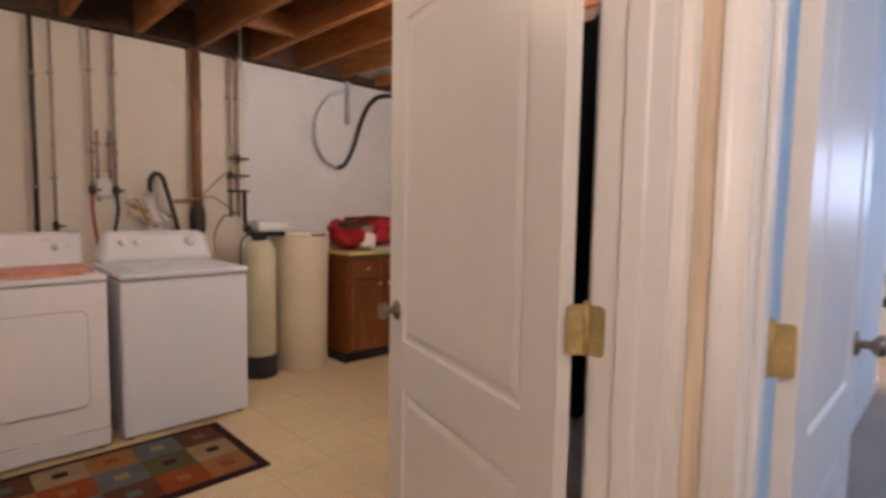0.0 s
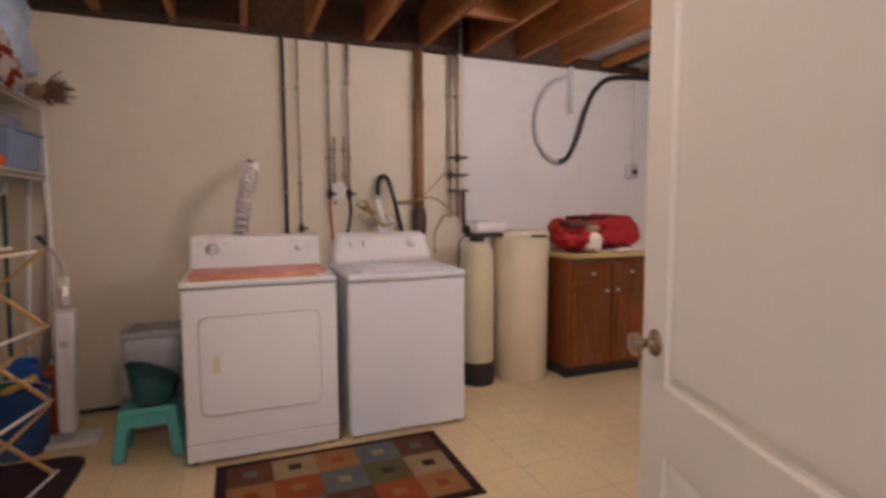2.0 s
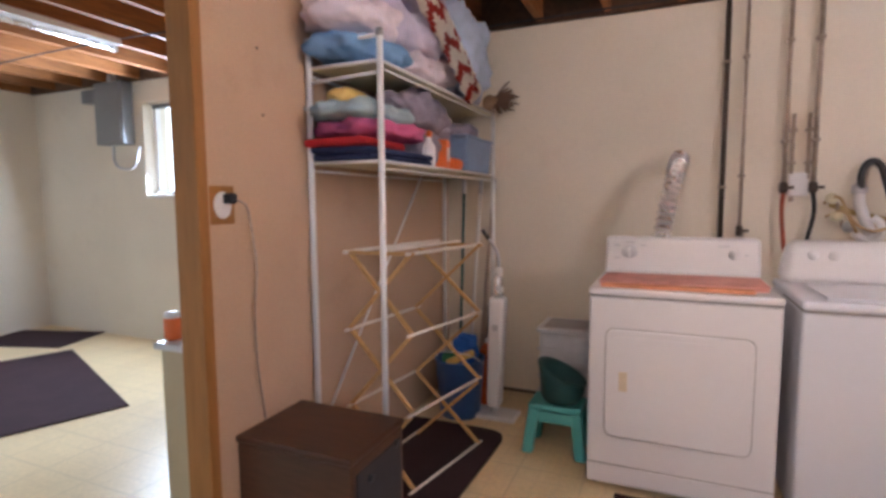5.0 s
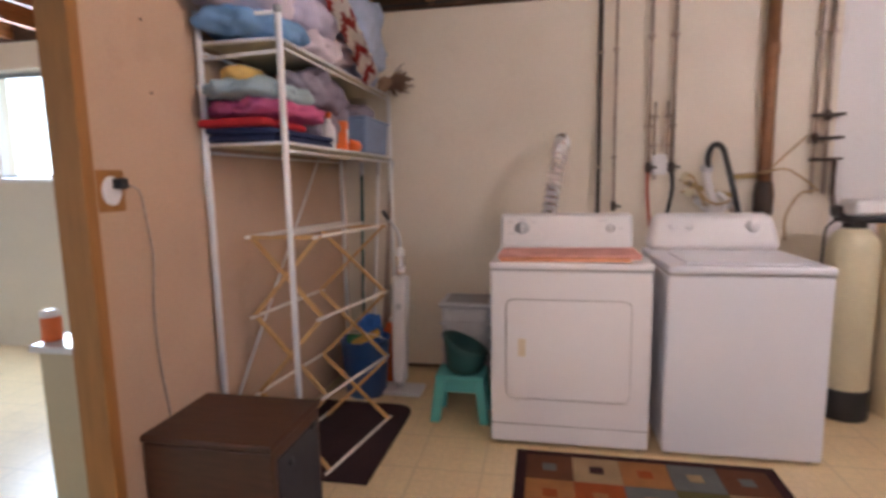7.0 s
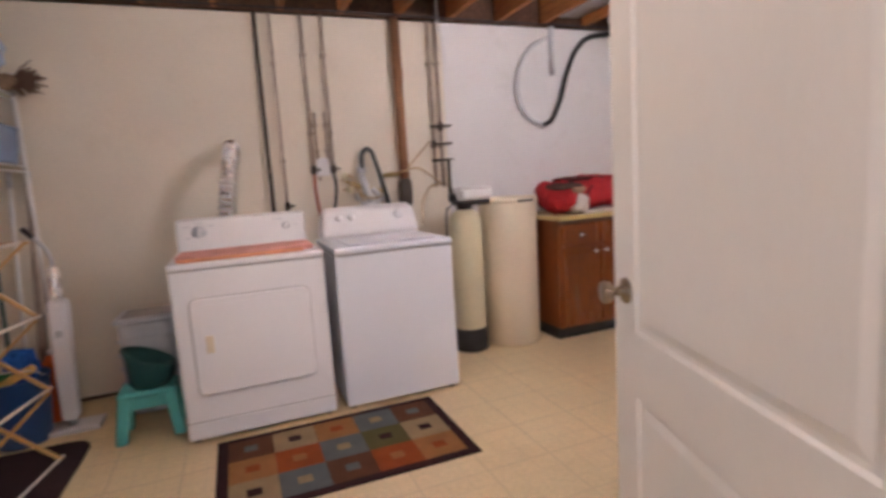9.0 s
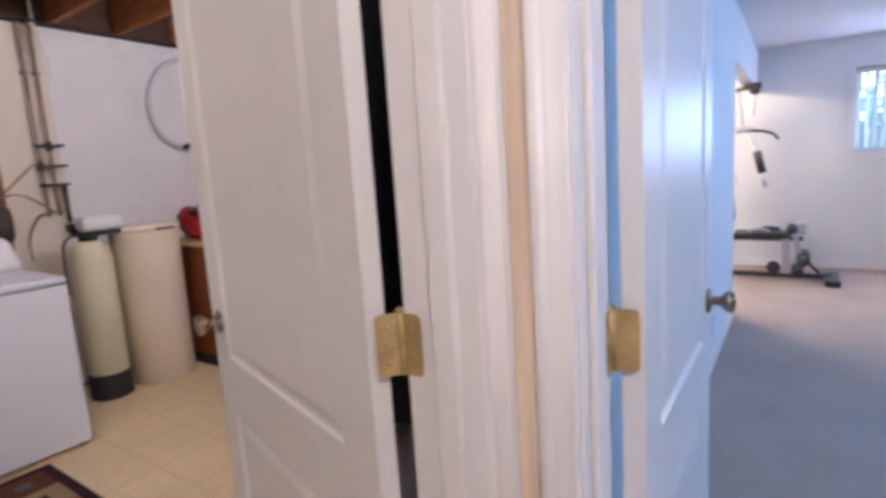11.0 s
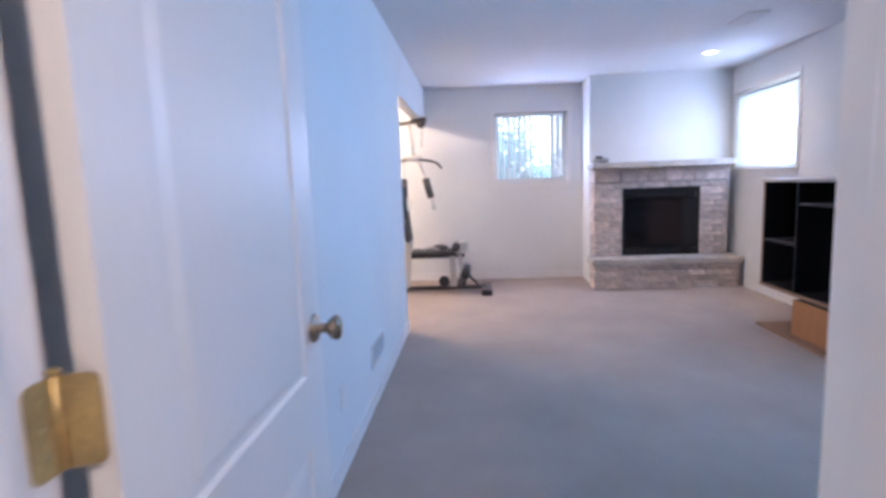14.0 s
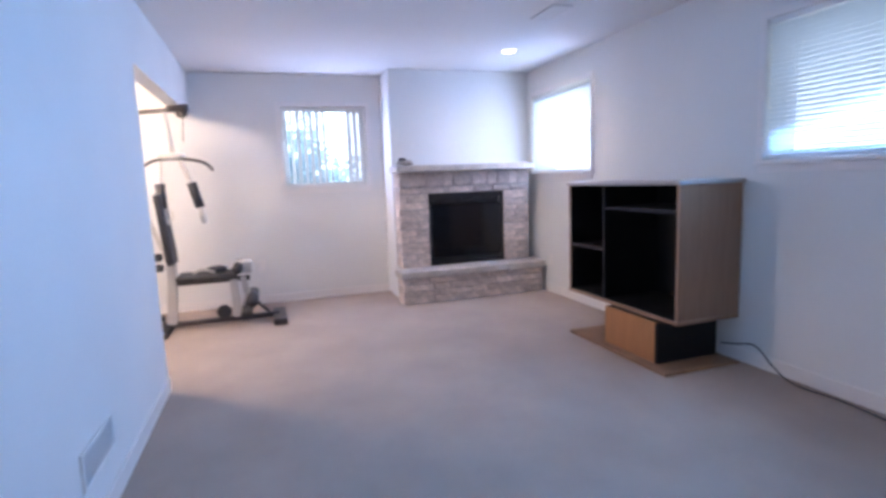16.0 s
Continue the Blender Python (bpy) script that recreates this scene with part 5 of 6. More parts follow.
lump("folded_quilt", "sky blue folded quilt on the wire shelf", "quilt", 0.34, 0.50, 0.12, -1.535, 2.08, Z1, "skyblue", 21, 0, 0.22)
lump("folded_quilt", "pale pink folded quilt on the wire shelf", "quilt", 0.36, 0.56, 0.15, -1.545, 2.04, Z1 + 0.10, "pinkwhite", 22, 4, 0.26)
lump("comforter", "pale pink rumpled comforter on the wire shelf", "comforter", 0.34, 0.58, 0.15, -1.50, 2.50, Z1, "pinkwhite", 23, 0, 0.26)
lump("comforter", "lilac rumpled comforter on the wire shelf", "comforter", 0.32, 0.66, 0.22, -1.50, 2.36, Z1 + 0.11, "lilac", 24, 0, 0.24)
lump("duvet", "pale lilac duvet stuffed under the joists", "duvet", 0.36, 0.66, 0.24, -1.53, 2.18, Z1 + 0.24, "lilac", 28, -5, 0.3)
lump("bedding_bag", "large pale blue bag of bedding bulging off the shelf", "bedding bag", 0.40, 0.66, 0.50, -1.475, 2.93, Z1, "paleblue", 25, 4, 0.20)
lump("pillow", "pale lilac pillow pushed behind the bedding bag", "pillow", 0.28, 0.40, 0.26, -1.53, 2.66, Z1 + 0.26, "lilac", 26, 10, 0.24)
lump("hanging_garment", "grey plum garment slumped over the towels", "garment", 0.22, 0.62, 0.15, -1.46, 2.42, Z2 + 0.16, "plum", 34, 6, 0.34)
kb = thing("knitted_blanket", "rust and ivory knitted blanket hanging over the pile", "blanket", -1.38, 2.64, Z1)
rnd = random.Random(4)
spine = smooth_line([(0.085, 0.27, 0.02), (0.095, 0.10, 0.11), (0.090, -0.10, 0.22), (0.075, -0.32, 0.35), (0.055, -0.56, 0.47), (0.0, -0.70, 0.50)], 9)
bm = bmesh.new()
net = []
for i, p in enumerate(spine):
    row = []
    for k in range(13):
        u = (k - 6) / 6
        q = Vector(p) + Vector((0.014 - 0.024 * u * u, 0.092 * u - 0.035, 0.066 * u))
        q += Vector((0.007 * math.sin(i * 1.6) * math.cos(k * 1.5) + 0.012 * noise.noise(q * 14), 0.010 * noise.noise(q * 11 + Vector((3, 0, 0))), 0))
        row.append(bm.verts.new(q))
    net.append(row)
for i in range(len(net) - 1):
    for k in range(12):
        f = bm.faces.new((net[i][k], net[i][k + 1], net[i + 1][k + 1], net[i + 1][k]))
        zig = i + abs(k % 6 - 3)
        f.material_index = 1 if zig % 7 < 4 else 0
bmesh.ops.solidify(bm, geom=bm.faces[:], thickness=0.016)
sheet = part("knit_sheet", bm, C["rust"], kb, smooth=True)
sheet.data.materials.append(C["ivory"])
ds = thing("bristle_duster", "tan and brown bristly duster poking off the shelf", "duster", -1.34, 3.29, 1.86)
part("duster_core", soft(0.10, 0.09, 0.11, 61, 0.3), cloth("tan_fibre", (0.30, 0.20, 0.13)), ds, smooth=True)
for tip, count, thick in (((0.10, 0.02, 0.085), 70, 0.006), ((0.075, 0.0, 0.03), 70, 0.005)):
    bm = bmesh.new()
    for i in range(count):
        d = Vector((rnd.gauss(0, 0.03), rnd.gauss(0, 0.03), rnd.gauss(0, 0.028))) + Vector(tip)
        add_tube(bm, [(0.0, 0.0, 0.05), d * 0.6 + Vector((0, 0, 0.03)), d], [thick, thick, thick * 0.6], 4)
    part("bristles", bm, C["fur"], ds)
# towels on the lower shelf
solid("folded_towel", folded(0.32, 0.58, 0.055, 2, 1), C["navy"], "navy folded towels on the wire shelf", "towel", -1.525, 2.15, Z2)
solid("folded_towel", folded(0.30, 0.36, 0.034, 1, 2), M["red"], "red folded towel on the wire shelf", "towel", -1.545, 2.00, Z2 + 0.056)
solid("folded_towel", soft(0.33, 0.54, 0.085, 6, 0.26, 4.0), C["magenta"], "magenta folded towel on the wire shelf", "towel", -1.525, 2.12, Z2 + 0.086, smooth=True)
solid("folded_towel", soft(0.34, 0.54, 0.078, 8, 0.28, 4.0), C["aqua"], "grey aqua folded towel on the pile", "towel", -1.53, 2.05, Z2 + 0.158, smooth=True)
lump("yellow_cloth", "yellow rolled cloth on the towel pile", "cloth", 0.15, 0.20, 0.085, -1.56, 1.98, Z2 + 0.222, "mustard", 31)
lump("clothes_pile", "grey plum rumpled clothes on the wire shelf", "clothes", 0.28, 0.44, 0.24, -1.53, 2.60, Z2, "plum", 32, 0, 0.25)
ob = thing("detergent_box", "orange detergent carton on the wire shelf", "carton", -1.42, 2.62, Z2, 12)
part("carton", box(-0.055, 0.055, -0.045, 0.045, 0, 0.15, 0.004), M["orange"], ob)
part("carton_label", box(0.0552, 0.0562, -0.032, 0.032, 0.04, 0.11), M["console"], ob, "white label panel")
ob = thing("spray_bottle", "white plastic spray bottle with orange cap", "bottle", -1.40, 2.46, Z2)
part("bottle", lathe([(0.03, 0), (0.034, 0.01), (0.034, 0.10), (0.014, 0.13), (0.012, 0.15)], 16), M["console"], ob, smooth=True)
part("cap", lathe([(0.015, 0.15), (0.016, 0.155), (0.014, 0.18), (0.004, 0.182)], 12), M["orange"], ob, smooth=True)
ob = thing("orange_bottle", "orange bottle lying on the wire shelf", "bottle", -1.39, 2.80, Z2 + 0.034)
part("bottle", lathe([(0.02, -0.10), (0.033, -0.09), (0.033, 0.03), (0.015, 0.06)], 16, "y"), M["orange"], ob, smooth=True)
part("cap", lathe([(0.022, 0.061), (0.024, 0.065), (0.022, 0.10), (0.008, 0.102)], 16, "y"), M["orange"], ob, smooth=True)
bn = thing("storage_bin", "slate blue plastic storage bin on the wire shelf", "bin", -1.47, 3.04, Z2)
bm = box(-0.14, 0.14, -0.22, 0.22, 0, 0.19, 0.012, 2)
for v in bm.verts:
    v.co.x *= 0.92 + 0.45 * v.co.z
    v.co.y *= 0.94 + 0.35 * v.co.z
part("bin_body", bm, M["binblue"], bn)
part("rim", box(-0.148, 0.148, -0.230, 0.230, 0.186, 0.202, 0.006), M["binblue"], bn)
lump("grey_cloth", "grey cloth in the storage bin", "cloth", 0.24, 0.28, 0.10, -1.50, 3.07, Z2 + 0.19, "plum", 37)

# folding wooden drying rack
rk = thing("drying_rack", "folding pale wooden clothes drying rack", "drying rack", 0, 0, 0)
NEAR, FAR = (2.02, -1.60, -1.29), (2.55, -1.53, -1.17)
for y, RX0, RX1 in (NEAR, FAR):
    for i in range(3):
        z0, z1 = 0.0 + 0.355 * i, 0.355 * (i + 1)
        part("slat", tube([(RX0, y, z0 + 0.01), (RX1, y, z1)], 0.0105, 4), M["rackwood"], rk)
        part("slat", tube([(RX1, y + 0.018, z0 + 0.01), (RX0, y + 0.018, z1)], 0.0105, 4), M["rackwood"], rk)
    part("top_slat", tube([(RX0 - 0.02, y, 1.07), (RX1 + 0.02, y, 1.07)], 0.0105, 4), M["rackwood"], rk)
for i in range(4):
    for k in (1, 2):
        part("dowel", tube([(NEAR[k], 1.99, 0.012 + 0.353 * i), (FAR[k], 2.60, 0.012 + 0.353 * i)], 0.0075, 8), M["dowel"], rk, smooth=True)
for i in (1.35, 2.65):
    xa, xb = NEAR[1] + (NEAR[2] - NEAR[1]) * i / 4, FAR[1] + (FAR[2] - FAR[1]) * i / 4
    part("dowel", tube([(xa, 1.99, 1.085), (xb, 2.60, 1.085)], 0.0075, 8), M["dowel"], rk, smooth=True)

# bucket with cleaning things, tools in the corner
bk = thing("blue_bucket", "deep blue plastic bucket with cleaning gear", "bucket", -1.42, 2.93, 0)
part("bucket_body", lathe([(0.115, 0.0), (0.122, 0.008), (0.148, 0.34), (0.153, 0.345), (0.153, 0.355), (0.140, 0.352), (0.115, 0.05), (0.02, 0.045)], 28), M["blue"], bk, smooth=True)
part("handle", tube(smooth_line([(-0.15, 0, 0.33), (-0.10, -0.10, 0.40), (0.0, -0.14, 0.42), (0.10, -0.10, 0.40), (0.15, 0, 0.33)]), 0.004, 8), M["white"], bk, smooth=True)
solid("yellow_brush", shift(box(-0.09, 0.09, -0.03, 0.03, -0.02, 0.02, 0.012), ry=-25), C["mustard"], "yellow scrub brush in the bucket", "brush", -1.39, 2.86, 0.37)
solid("green_sponge", soft(0.10, 0.10, 0.09, 51, 0.2), cloth("green_sponge_foam", (0.06, 0.22, 0.10)), "green sponge in the bucket", "sponge", -1.47, 2.90, 0.31, smooth=True)
solid("blue_rag", soft(0.15, 0.14, 0.18, 53, 0.25), cloth("bright_blue_rag", (0.03, 0.13, 0.48)), "bright blue rag in the bucket", "rag", -1.40, 2.98, 0.30, smooth=True)
ob = thing("orange_jug", "tall orange plastic jug on the floor", "jug", -1.305, 3.13, 0)
part("jug_body", box(-0.05, 0.05, -0.07, 0.07, 0.0, 0.37, 0.02, 3), M["orange"], ob)
part("jug_shoulder", lathe([(0.045, 0.366), (0.038, 0.385), (0.024, 0.40)], 14), M["orange"], ob, smooth=True)
part("jug_cap", lathe([(0.022, 0.40), (0.024, 0.42), (0.018, 0.43)], 14), M["console"], ob, smooth=True)
dp = thing("dustpan", "black plastic dustpan leaning on the wall", "dustpan", -1.385, 3.30, 0)
part("pan", boxes([(-0.11, 0.11, -0.012, 0.004, 0.0, 0.24), (-0.115, -0.108, -0.06, 0.004, 0.0, 0.22), (0.108, 0.115, -0.06, 0.004, 0.0, 0.22), (-0.11, 0.11, -0.06, 0.004, 0.228, 0.24)], 0.003), M["black"], dp)
part("pan_handle", tube(smooth_line([(0, -0.01, 0.23), (0, 0.0, 0.40), (0, 0.04, 0.60)]), 0.016, 10), M["black"], dp, smooth=True)
for x, y, lean, colour, nm, lab in ((-1.46, 3.30, 0.03, "white", "broom", "white-handled broom leaning in the corner"), (-1.40, 3.33, 0.05, "greypipe", "broom", "grey-handled broom leaning in the corner"),
                                   (-1.52, 3.28, -0.02, "darkgreen", "mop", "green-handled mop leaning in the corner"), (-1.36, 3.28, 0.02, "blue", "squeegee", "blue-tipped squeegee leaning in the corner")):
    t = thing(nm, lab, nm, x, y, 0)
    part("handle", tube([(0, -0.10, 0.20), (lean, 0.04, 1.40)], 0.011, 10), M["greypipe" if colour == "blue" else colour], t, smooth=True)
    part("brush_head", box(-0.10, 0.10, -0.13, -0.08, 0.0, 0.07, 0.008), M["hamper"], t)
    part("ferrule", tube([(0, -0.108, 0.06), (0, -0.10, 0.22)], 0.015, 10), M["greypipe"], t, smooth=True)
    part("grip", tube([(lean * 0.97, 0.034, 1.34), (lean * 1.02, 0.045, 1.43)], 0.014, 10), M["blue"] if colour == "blue" else M["hamper"], t, smooth=True)

# socket and cord on the partition
so = thing("partition_socket", "round white socket in a cut-out with a black plug", "socket", -1.70, 1.405, 1.285)
part("cutout", box(-0.004, 0.002, -0.052, 0.056, -0.066, 0.066, 0.002), M["stud"], so, "bare board cut-out")
bm = lathe([(0.037, 0.001), (0.037, 0.008), (0.031, 0.012), (0.004, 0.0125)], 24, "x")
for v in bm.verts:
    v.co.z *= 1.25
part("plate", bm, M["console"], so)
part("plug", box(0.010, 0.045, -0.005, 0.030, 0.005, 0.040, 0.006), M["black"], so)
solid("power_cord", tube(smooth_line([(-1.66, 1.43, 1.305), (-1.655, 1.475, 1.28), (-1.675, 1.515, 1.20), (-1.685, 1.545, 1.05), (-1.688, 1.53, 0.88), (-1.688, 1.535, 0.68), (-1.69, 1.565, 0.47), (-1.694, 1.58, 0.3)]), 0.0042, 8), M["greypipe"], "thin brown power cord down the wall", "cord", smooth=True)

for ny, nz in ((1.62, 1.62), (1.60, 1.86), (1.46, 2.02)):
    solid("wall_nail", lathe([(0.003, 0.0), (0.003, 0.003), (0.006, 0.004), (0.002, 0.006)], 8, "x"), M["darkpipe"], "dark nail head in the painted partition board", "nail", -1.70, ny, nz, group="nails in the partition")

# black coat behind the laundry door
ct = thing("hanging_coat", "black coat over a grey skirt hanging behind the open door", "coat", 0.80, 0.12, 0.715)
bm = soft(0.50, 0.30, 1.04, 71, 0.05, 9.0, 20)
for v in bm.verts:
    v.co.x *= 1.0 - 0.78 * max(0, (v.co.z - 0.70)) / 0.34
part("coat_body", bm, M["coat"], ct, smooth=True)
part("sleeve", shift(soft(0.14, 0.16, 0.64, 72, 0.14, 2.4), -0.19, -0.02, 0.12), M["coat"], ct, smooth=True)
part("sleeve", shift(soft(0.14, 0.16, 0.64, 73, 0.14, 2.4), 0.19, 0.02, 0.12), M["coat"], ct, smooth=True)
part("lining_skirt", shift(soft(0.44, 0.22, 0.62, 74, 0.06, 6.0, 18), 0, 0, -0.60), cloth("grey_lilac_lining", (0.62, 0.60, 0.66)), ct, "grey lilac skirt hanging below the coat", smooth=True)
part("hook", tube(smooth_line([(0, -0.02, 1.01), (0, -0.06, 1.09), (0, -0.18, 1.11), (0, -0.265, 1.09)]), 0.006, 8), M["steel"], ct, smooth=True)

# ================================================================ store room beyond the partition
w = tagged(new("window_1"), "white framed basement window, bright outside", "window", kind="structure")
w.location = (-4.27, Y_N, 1.36)
part("window_frame", boxes([(-0.44, -0.405, 0.10, 0.15, 0, 0.84), (0.405, 0.44, 0.10, 0.15, 0, 0.84), (-0.405, 0.405, 0.10, 0.15, 0, 0.035), (-0.405, 0.405, 0.10, 0.15, 0.805, 0.84)], 0.003), M["trim"], w)
part("window_track", boxes([(-0.43, 0.43, 0.085, 0.099, 0.795, 0.83), (-0.43, 0.43, 0.085, 0.099, 0.013, 0.04)], 0.002), M["panelgrey"], w, "dark metal window track")
part("window_sill", box(-0.44, 0.44, -0.012, 0.10, -0.02, 0.012, 0.004), M["trim"], w)
ep = thing("electrical_panel", "grey electrical panel with conduits above", "electrical panel", -5.02, Y_N, 1.83)
part("panel_box", box(-0.19, 0.19, -0.11, -0.001, 0, 0.56, 0.004), M["panelgrey"], ep)
part("junction_box", box(-0.40, -0.21, -0.09, -0.001, 0.40, 0.52, 0.004), M["panelgrey"], ep)
part("white_breaker", box(-0.07, 0.03, -0.10, -0.02, 0.562, 0.63, 0.010), M["console"], ep, "white plastic box on top")
part("panel_door", box(-0.165, 0.165, -0.118, -0.111, 0.04, 0.52, 0.003), M["panelgrey"], ep)
part("conduit", tube([(-0.08, -0.05, 0.55), (-0.08, -0.05, 0.72)], 0.02, 10), M["panelgrey"], ep, smooth=True)
part("conduit", tube(smooth_line([(-0.06, -0.04, 0.01), (-0.05, -0.04, -0.16), (0.06, -0.04, -0.22), (0.22, -0.04, -0.20), (0.30, -0.04, -0.02)]), 0.012, 10), M["hamper"], ep, smooth=True)
fl = thing("strip_light", "white fluorescent strip fitting under the joists", "strip light", -3.75, 1.9, 2.33)
part("tray", box(-0.06, 0.06, -0.62, 0.62, 0.02, 0.062, 0.006), M["white"], fl)
part("tube_lamp", tube([(0, -0.60, 0.0), (0, 0.60, 0.0)], 0.016, 12), M["foil"], fl, smooth=True)
for y in (-0.605, 0.605):
    part("lamp_socket", box(-0.02, 0.02, y - 0.012, y + 0.012, -0.02, 0.022, 0.003), M["white"], fl)
solid("floor_mat", box(-0.90, 0.90, -0.36, 0.36, 0.0005, 0.012, 0.004), M["mat"], "charcoal rubber floor mat on the vinyl", "mat", -4.38, 2.22, 0, -22)
solid("floor_mat", box(-0.45, 0.45, -0.28, 0.28, 0.0005, 0.012, 0.004), M["mat"], "dark floor mat by the concrete wall", "mat", -5.78, 3.02, 0, 18)
cc = thing("cream_cabinet", "cream low cabinet with a pale top", "cabinet", -2.10, 1.78, 0)
part("cabinet_body", box(-0.075, 0.26, -0.27, 0.30, 0.0, 0.70, 0.005), M["cream"], cc)
part("cabinet_top", box(-0.09, 0.27, -0.295, 0.31, 0.702, 0.73, 0.006), M["counter"], cc, "pale grey top")
ob = thing("orange_bottle", "small orange bottle with a white cap on the cabinet", "bottle", -2.155, 1.555, 0.731)
part("bottle", lathe([(0.030, 0), (0.034, 0.006), (0.034, 0.085), (0.029, 0.092)], 18), M["orange"], ob, smooth=True)
part("cap", lathe([(0.032, 0.0925), (0.033, 0.096), (0.033, 0.110), (0.026, 0.116), (0.004, 0.118)], 18), M["console"], ob, "white cap", smooth=True)


# ================================================================ windows of the family room
def window(name, label, m, w, h, mullion=True, sill=0.03):
    """x along the wall, y out of the room, z up from the sill."""
    o = tagged(new(name), label, "window", kind="structure")
    o.matrix_world = m
    part("window_frame", boxes([(-w / 2, -w / 2 + 0.035, 0.12, 0.17, 0, h), (w / 2 - 0.035, w / 2, 0.12, 0.17, 0, h), (-w / 2 + 0.035, w / 2 - 0.035, 0.12, 0.17, 0, 0.035), (-w / 2 + 0.035, w / 2 - 0.035, 0.12, 0.17, h - 0.035, h)], 0.003), M["trim"], o)
    if mullion:
        part("mullion", box(-0.018, 0.018, 0.125, 0.165, 0.035, h - 0.035, 0.003), M["trim"], o)
    part("window_sill", box(-w / 2 - 0.05, w / 2 + 0.05, -sill, 0.119, -0.026, 0.0, 0.005), M["trim"], o)
    part("casing", boxes([(-w / 2 - 0.045, -w / 2, -0.012, -0.0005, 0.001, h + 0.045), (w / 2, w / 2 + 0.045, -0.012, -0.0005, 0.001, h + 0.045), (-w / 2, w / 2, -0.012, -0.0005, h, h + 0.045), (-w / 2 - 0.03, w / 2 + 0.03, -0.012, -0.0005, -0.075, -0.027)], 0.002), M["trim"], o)
    part("reveal", boxes([(-w / 2, -w / 2 + 0.004, 0.0, 0.119, 0.001, h), (w / 2 - 0.004, w / 2, 0.0, 0.119, 0.001, h), (-w / 2 + 0.004, w / 2 - 0.004, 0.0, 0.119, h - 0.004, h)]), M["trim"], o)
    return o


window("window_2", "white framed window with vertical blinds", pose(X_E, -1.55, 1.235, 0, 0, -90), 0.90, 0.84)
window("window_3", "white framed high window filled by a glare sheet", pose(5.685, Y_S, 1.285, 0, 0, 180), 1.13, 0.835, False)
window("window_4", "white framed high window behind a slatted blind", pose(2.7175, Y_S, 1.29, 0, 0, 180), 1.235, 0.81, False)

vb = thing("vertical_blind", "white vertical blind with turned slats", "blind", X_E + 0.06, -1.55, 1.245)
part("headrail", box(-0.02, 0.02, -0.44, 0.44, 0.785, 0.82, 0.004), M["blind"], vb)
rnd = random.Random(8)
for i in range(13):
    y = 0.41 - i * 0.068
    turn = (38 if i < 7 else 55 if i < 10 else 12) + rnd.uniform(-7, 7)
    part("slat", shift(box(-0.034, 0.034, -0.0008, 0.0008, 0.02, 0.785), 0, y, 0, turn - 90 + 10), M["blind"], vb)
hb2 = thing("slatted_blind", "white horizontal slatted blind, closed", "blind", 2.7175, Y_S - 0.022, 1.30)
part("headrail", box(-0.61, 0.61, -0.018, 0.016, 0.765, 0.80, 0.004), M["blind"], hb2)
part("bottom_rail", box(-0.61, 0.61, -0.012, 0.012, 0.0, 0.018, 0.004), M["blind"], hb2)
for i in range(27):
    z = 0.032 + i * 0.0275
    part("slat", shift(box(-0.61, 0.61, -0.0165, 0.0165, -0.0006, 0.0006), 0, 0, z, rx=38), M["slatcloth"], hb2)
for x in (-0.45, 0.0, 0.45):
    part("ladder_cord", tube([(x, 0.014, 0.01), (x, 0.014, 0.77)], 0.0012, 5), M["blind"], hb2)
# added translucent sheet: makes the window opening read as blown-out white
hr = thing("glare_blind", "added roller blind standing in for the window's white glare", "blind", 5.685, Y_S - 0.028, 2.075)
part("roller", lathe([(0.018, -0.55), (0.018, 0.55)], 14, "x"), M["blind"], hr, smooth=True)
part("glare_sheet", box(-0.548, 0.548, 0.0165, 0.0178, -0.765, 0.0), M["glarecloth"], hr, "backlit cloth standing in for window glare")
part("hem_bar", box(-0.548, 0.548, 0.013, 0.021, -0.785, -0.765, 0.002), M["blind"], hr)

# plain bright distance outside the windows
for nm, m, w, h in (("backdrop_east", pose(11.5, -1.2, 2.0, 90, 0, -90), 16, 9), ("backdrop_south", pose(4.3, -9.0, 2.0, 90, 0, 180), 22, 9), ("backdrop_north", pose(-4.4, 9.0, 2.0, 90, 0, 0), 22, 9)):
    bm = bmesh.new()
    bmesh.ops.create_grid(bm, x_segments=1, y_segments=1, size=0.5)
    for v in bm.verts:
        v.co = Vector((v.co.x * w, v.co.y * h, 0))
    ob = setting(nm, bm, M["skyglow"], "plain bright overcast sky", "backdrop")
    ob.matrix_world = m

# shrubs outside the east window, leaf colour lifted to imitate overexposed haze
rnd = random.Random(12)
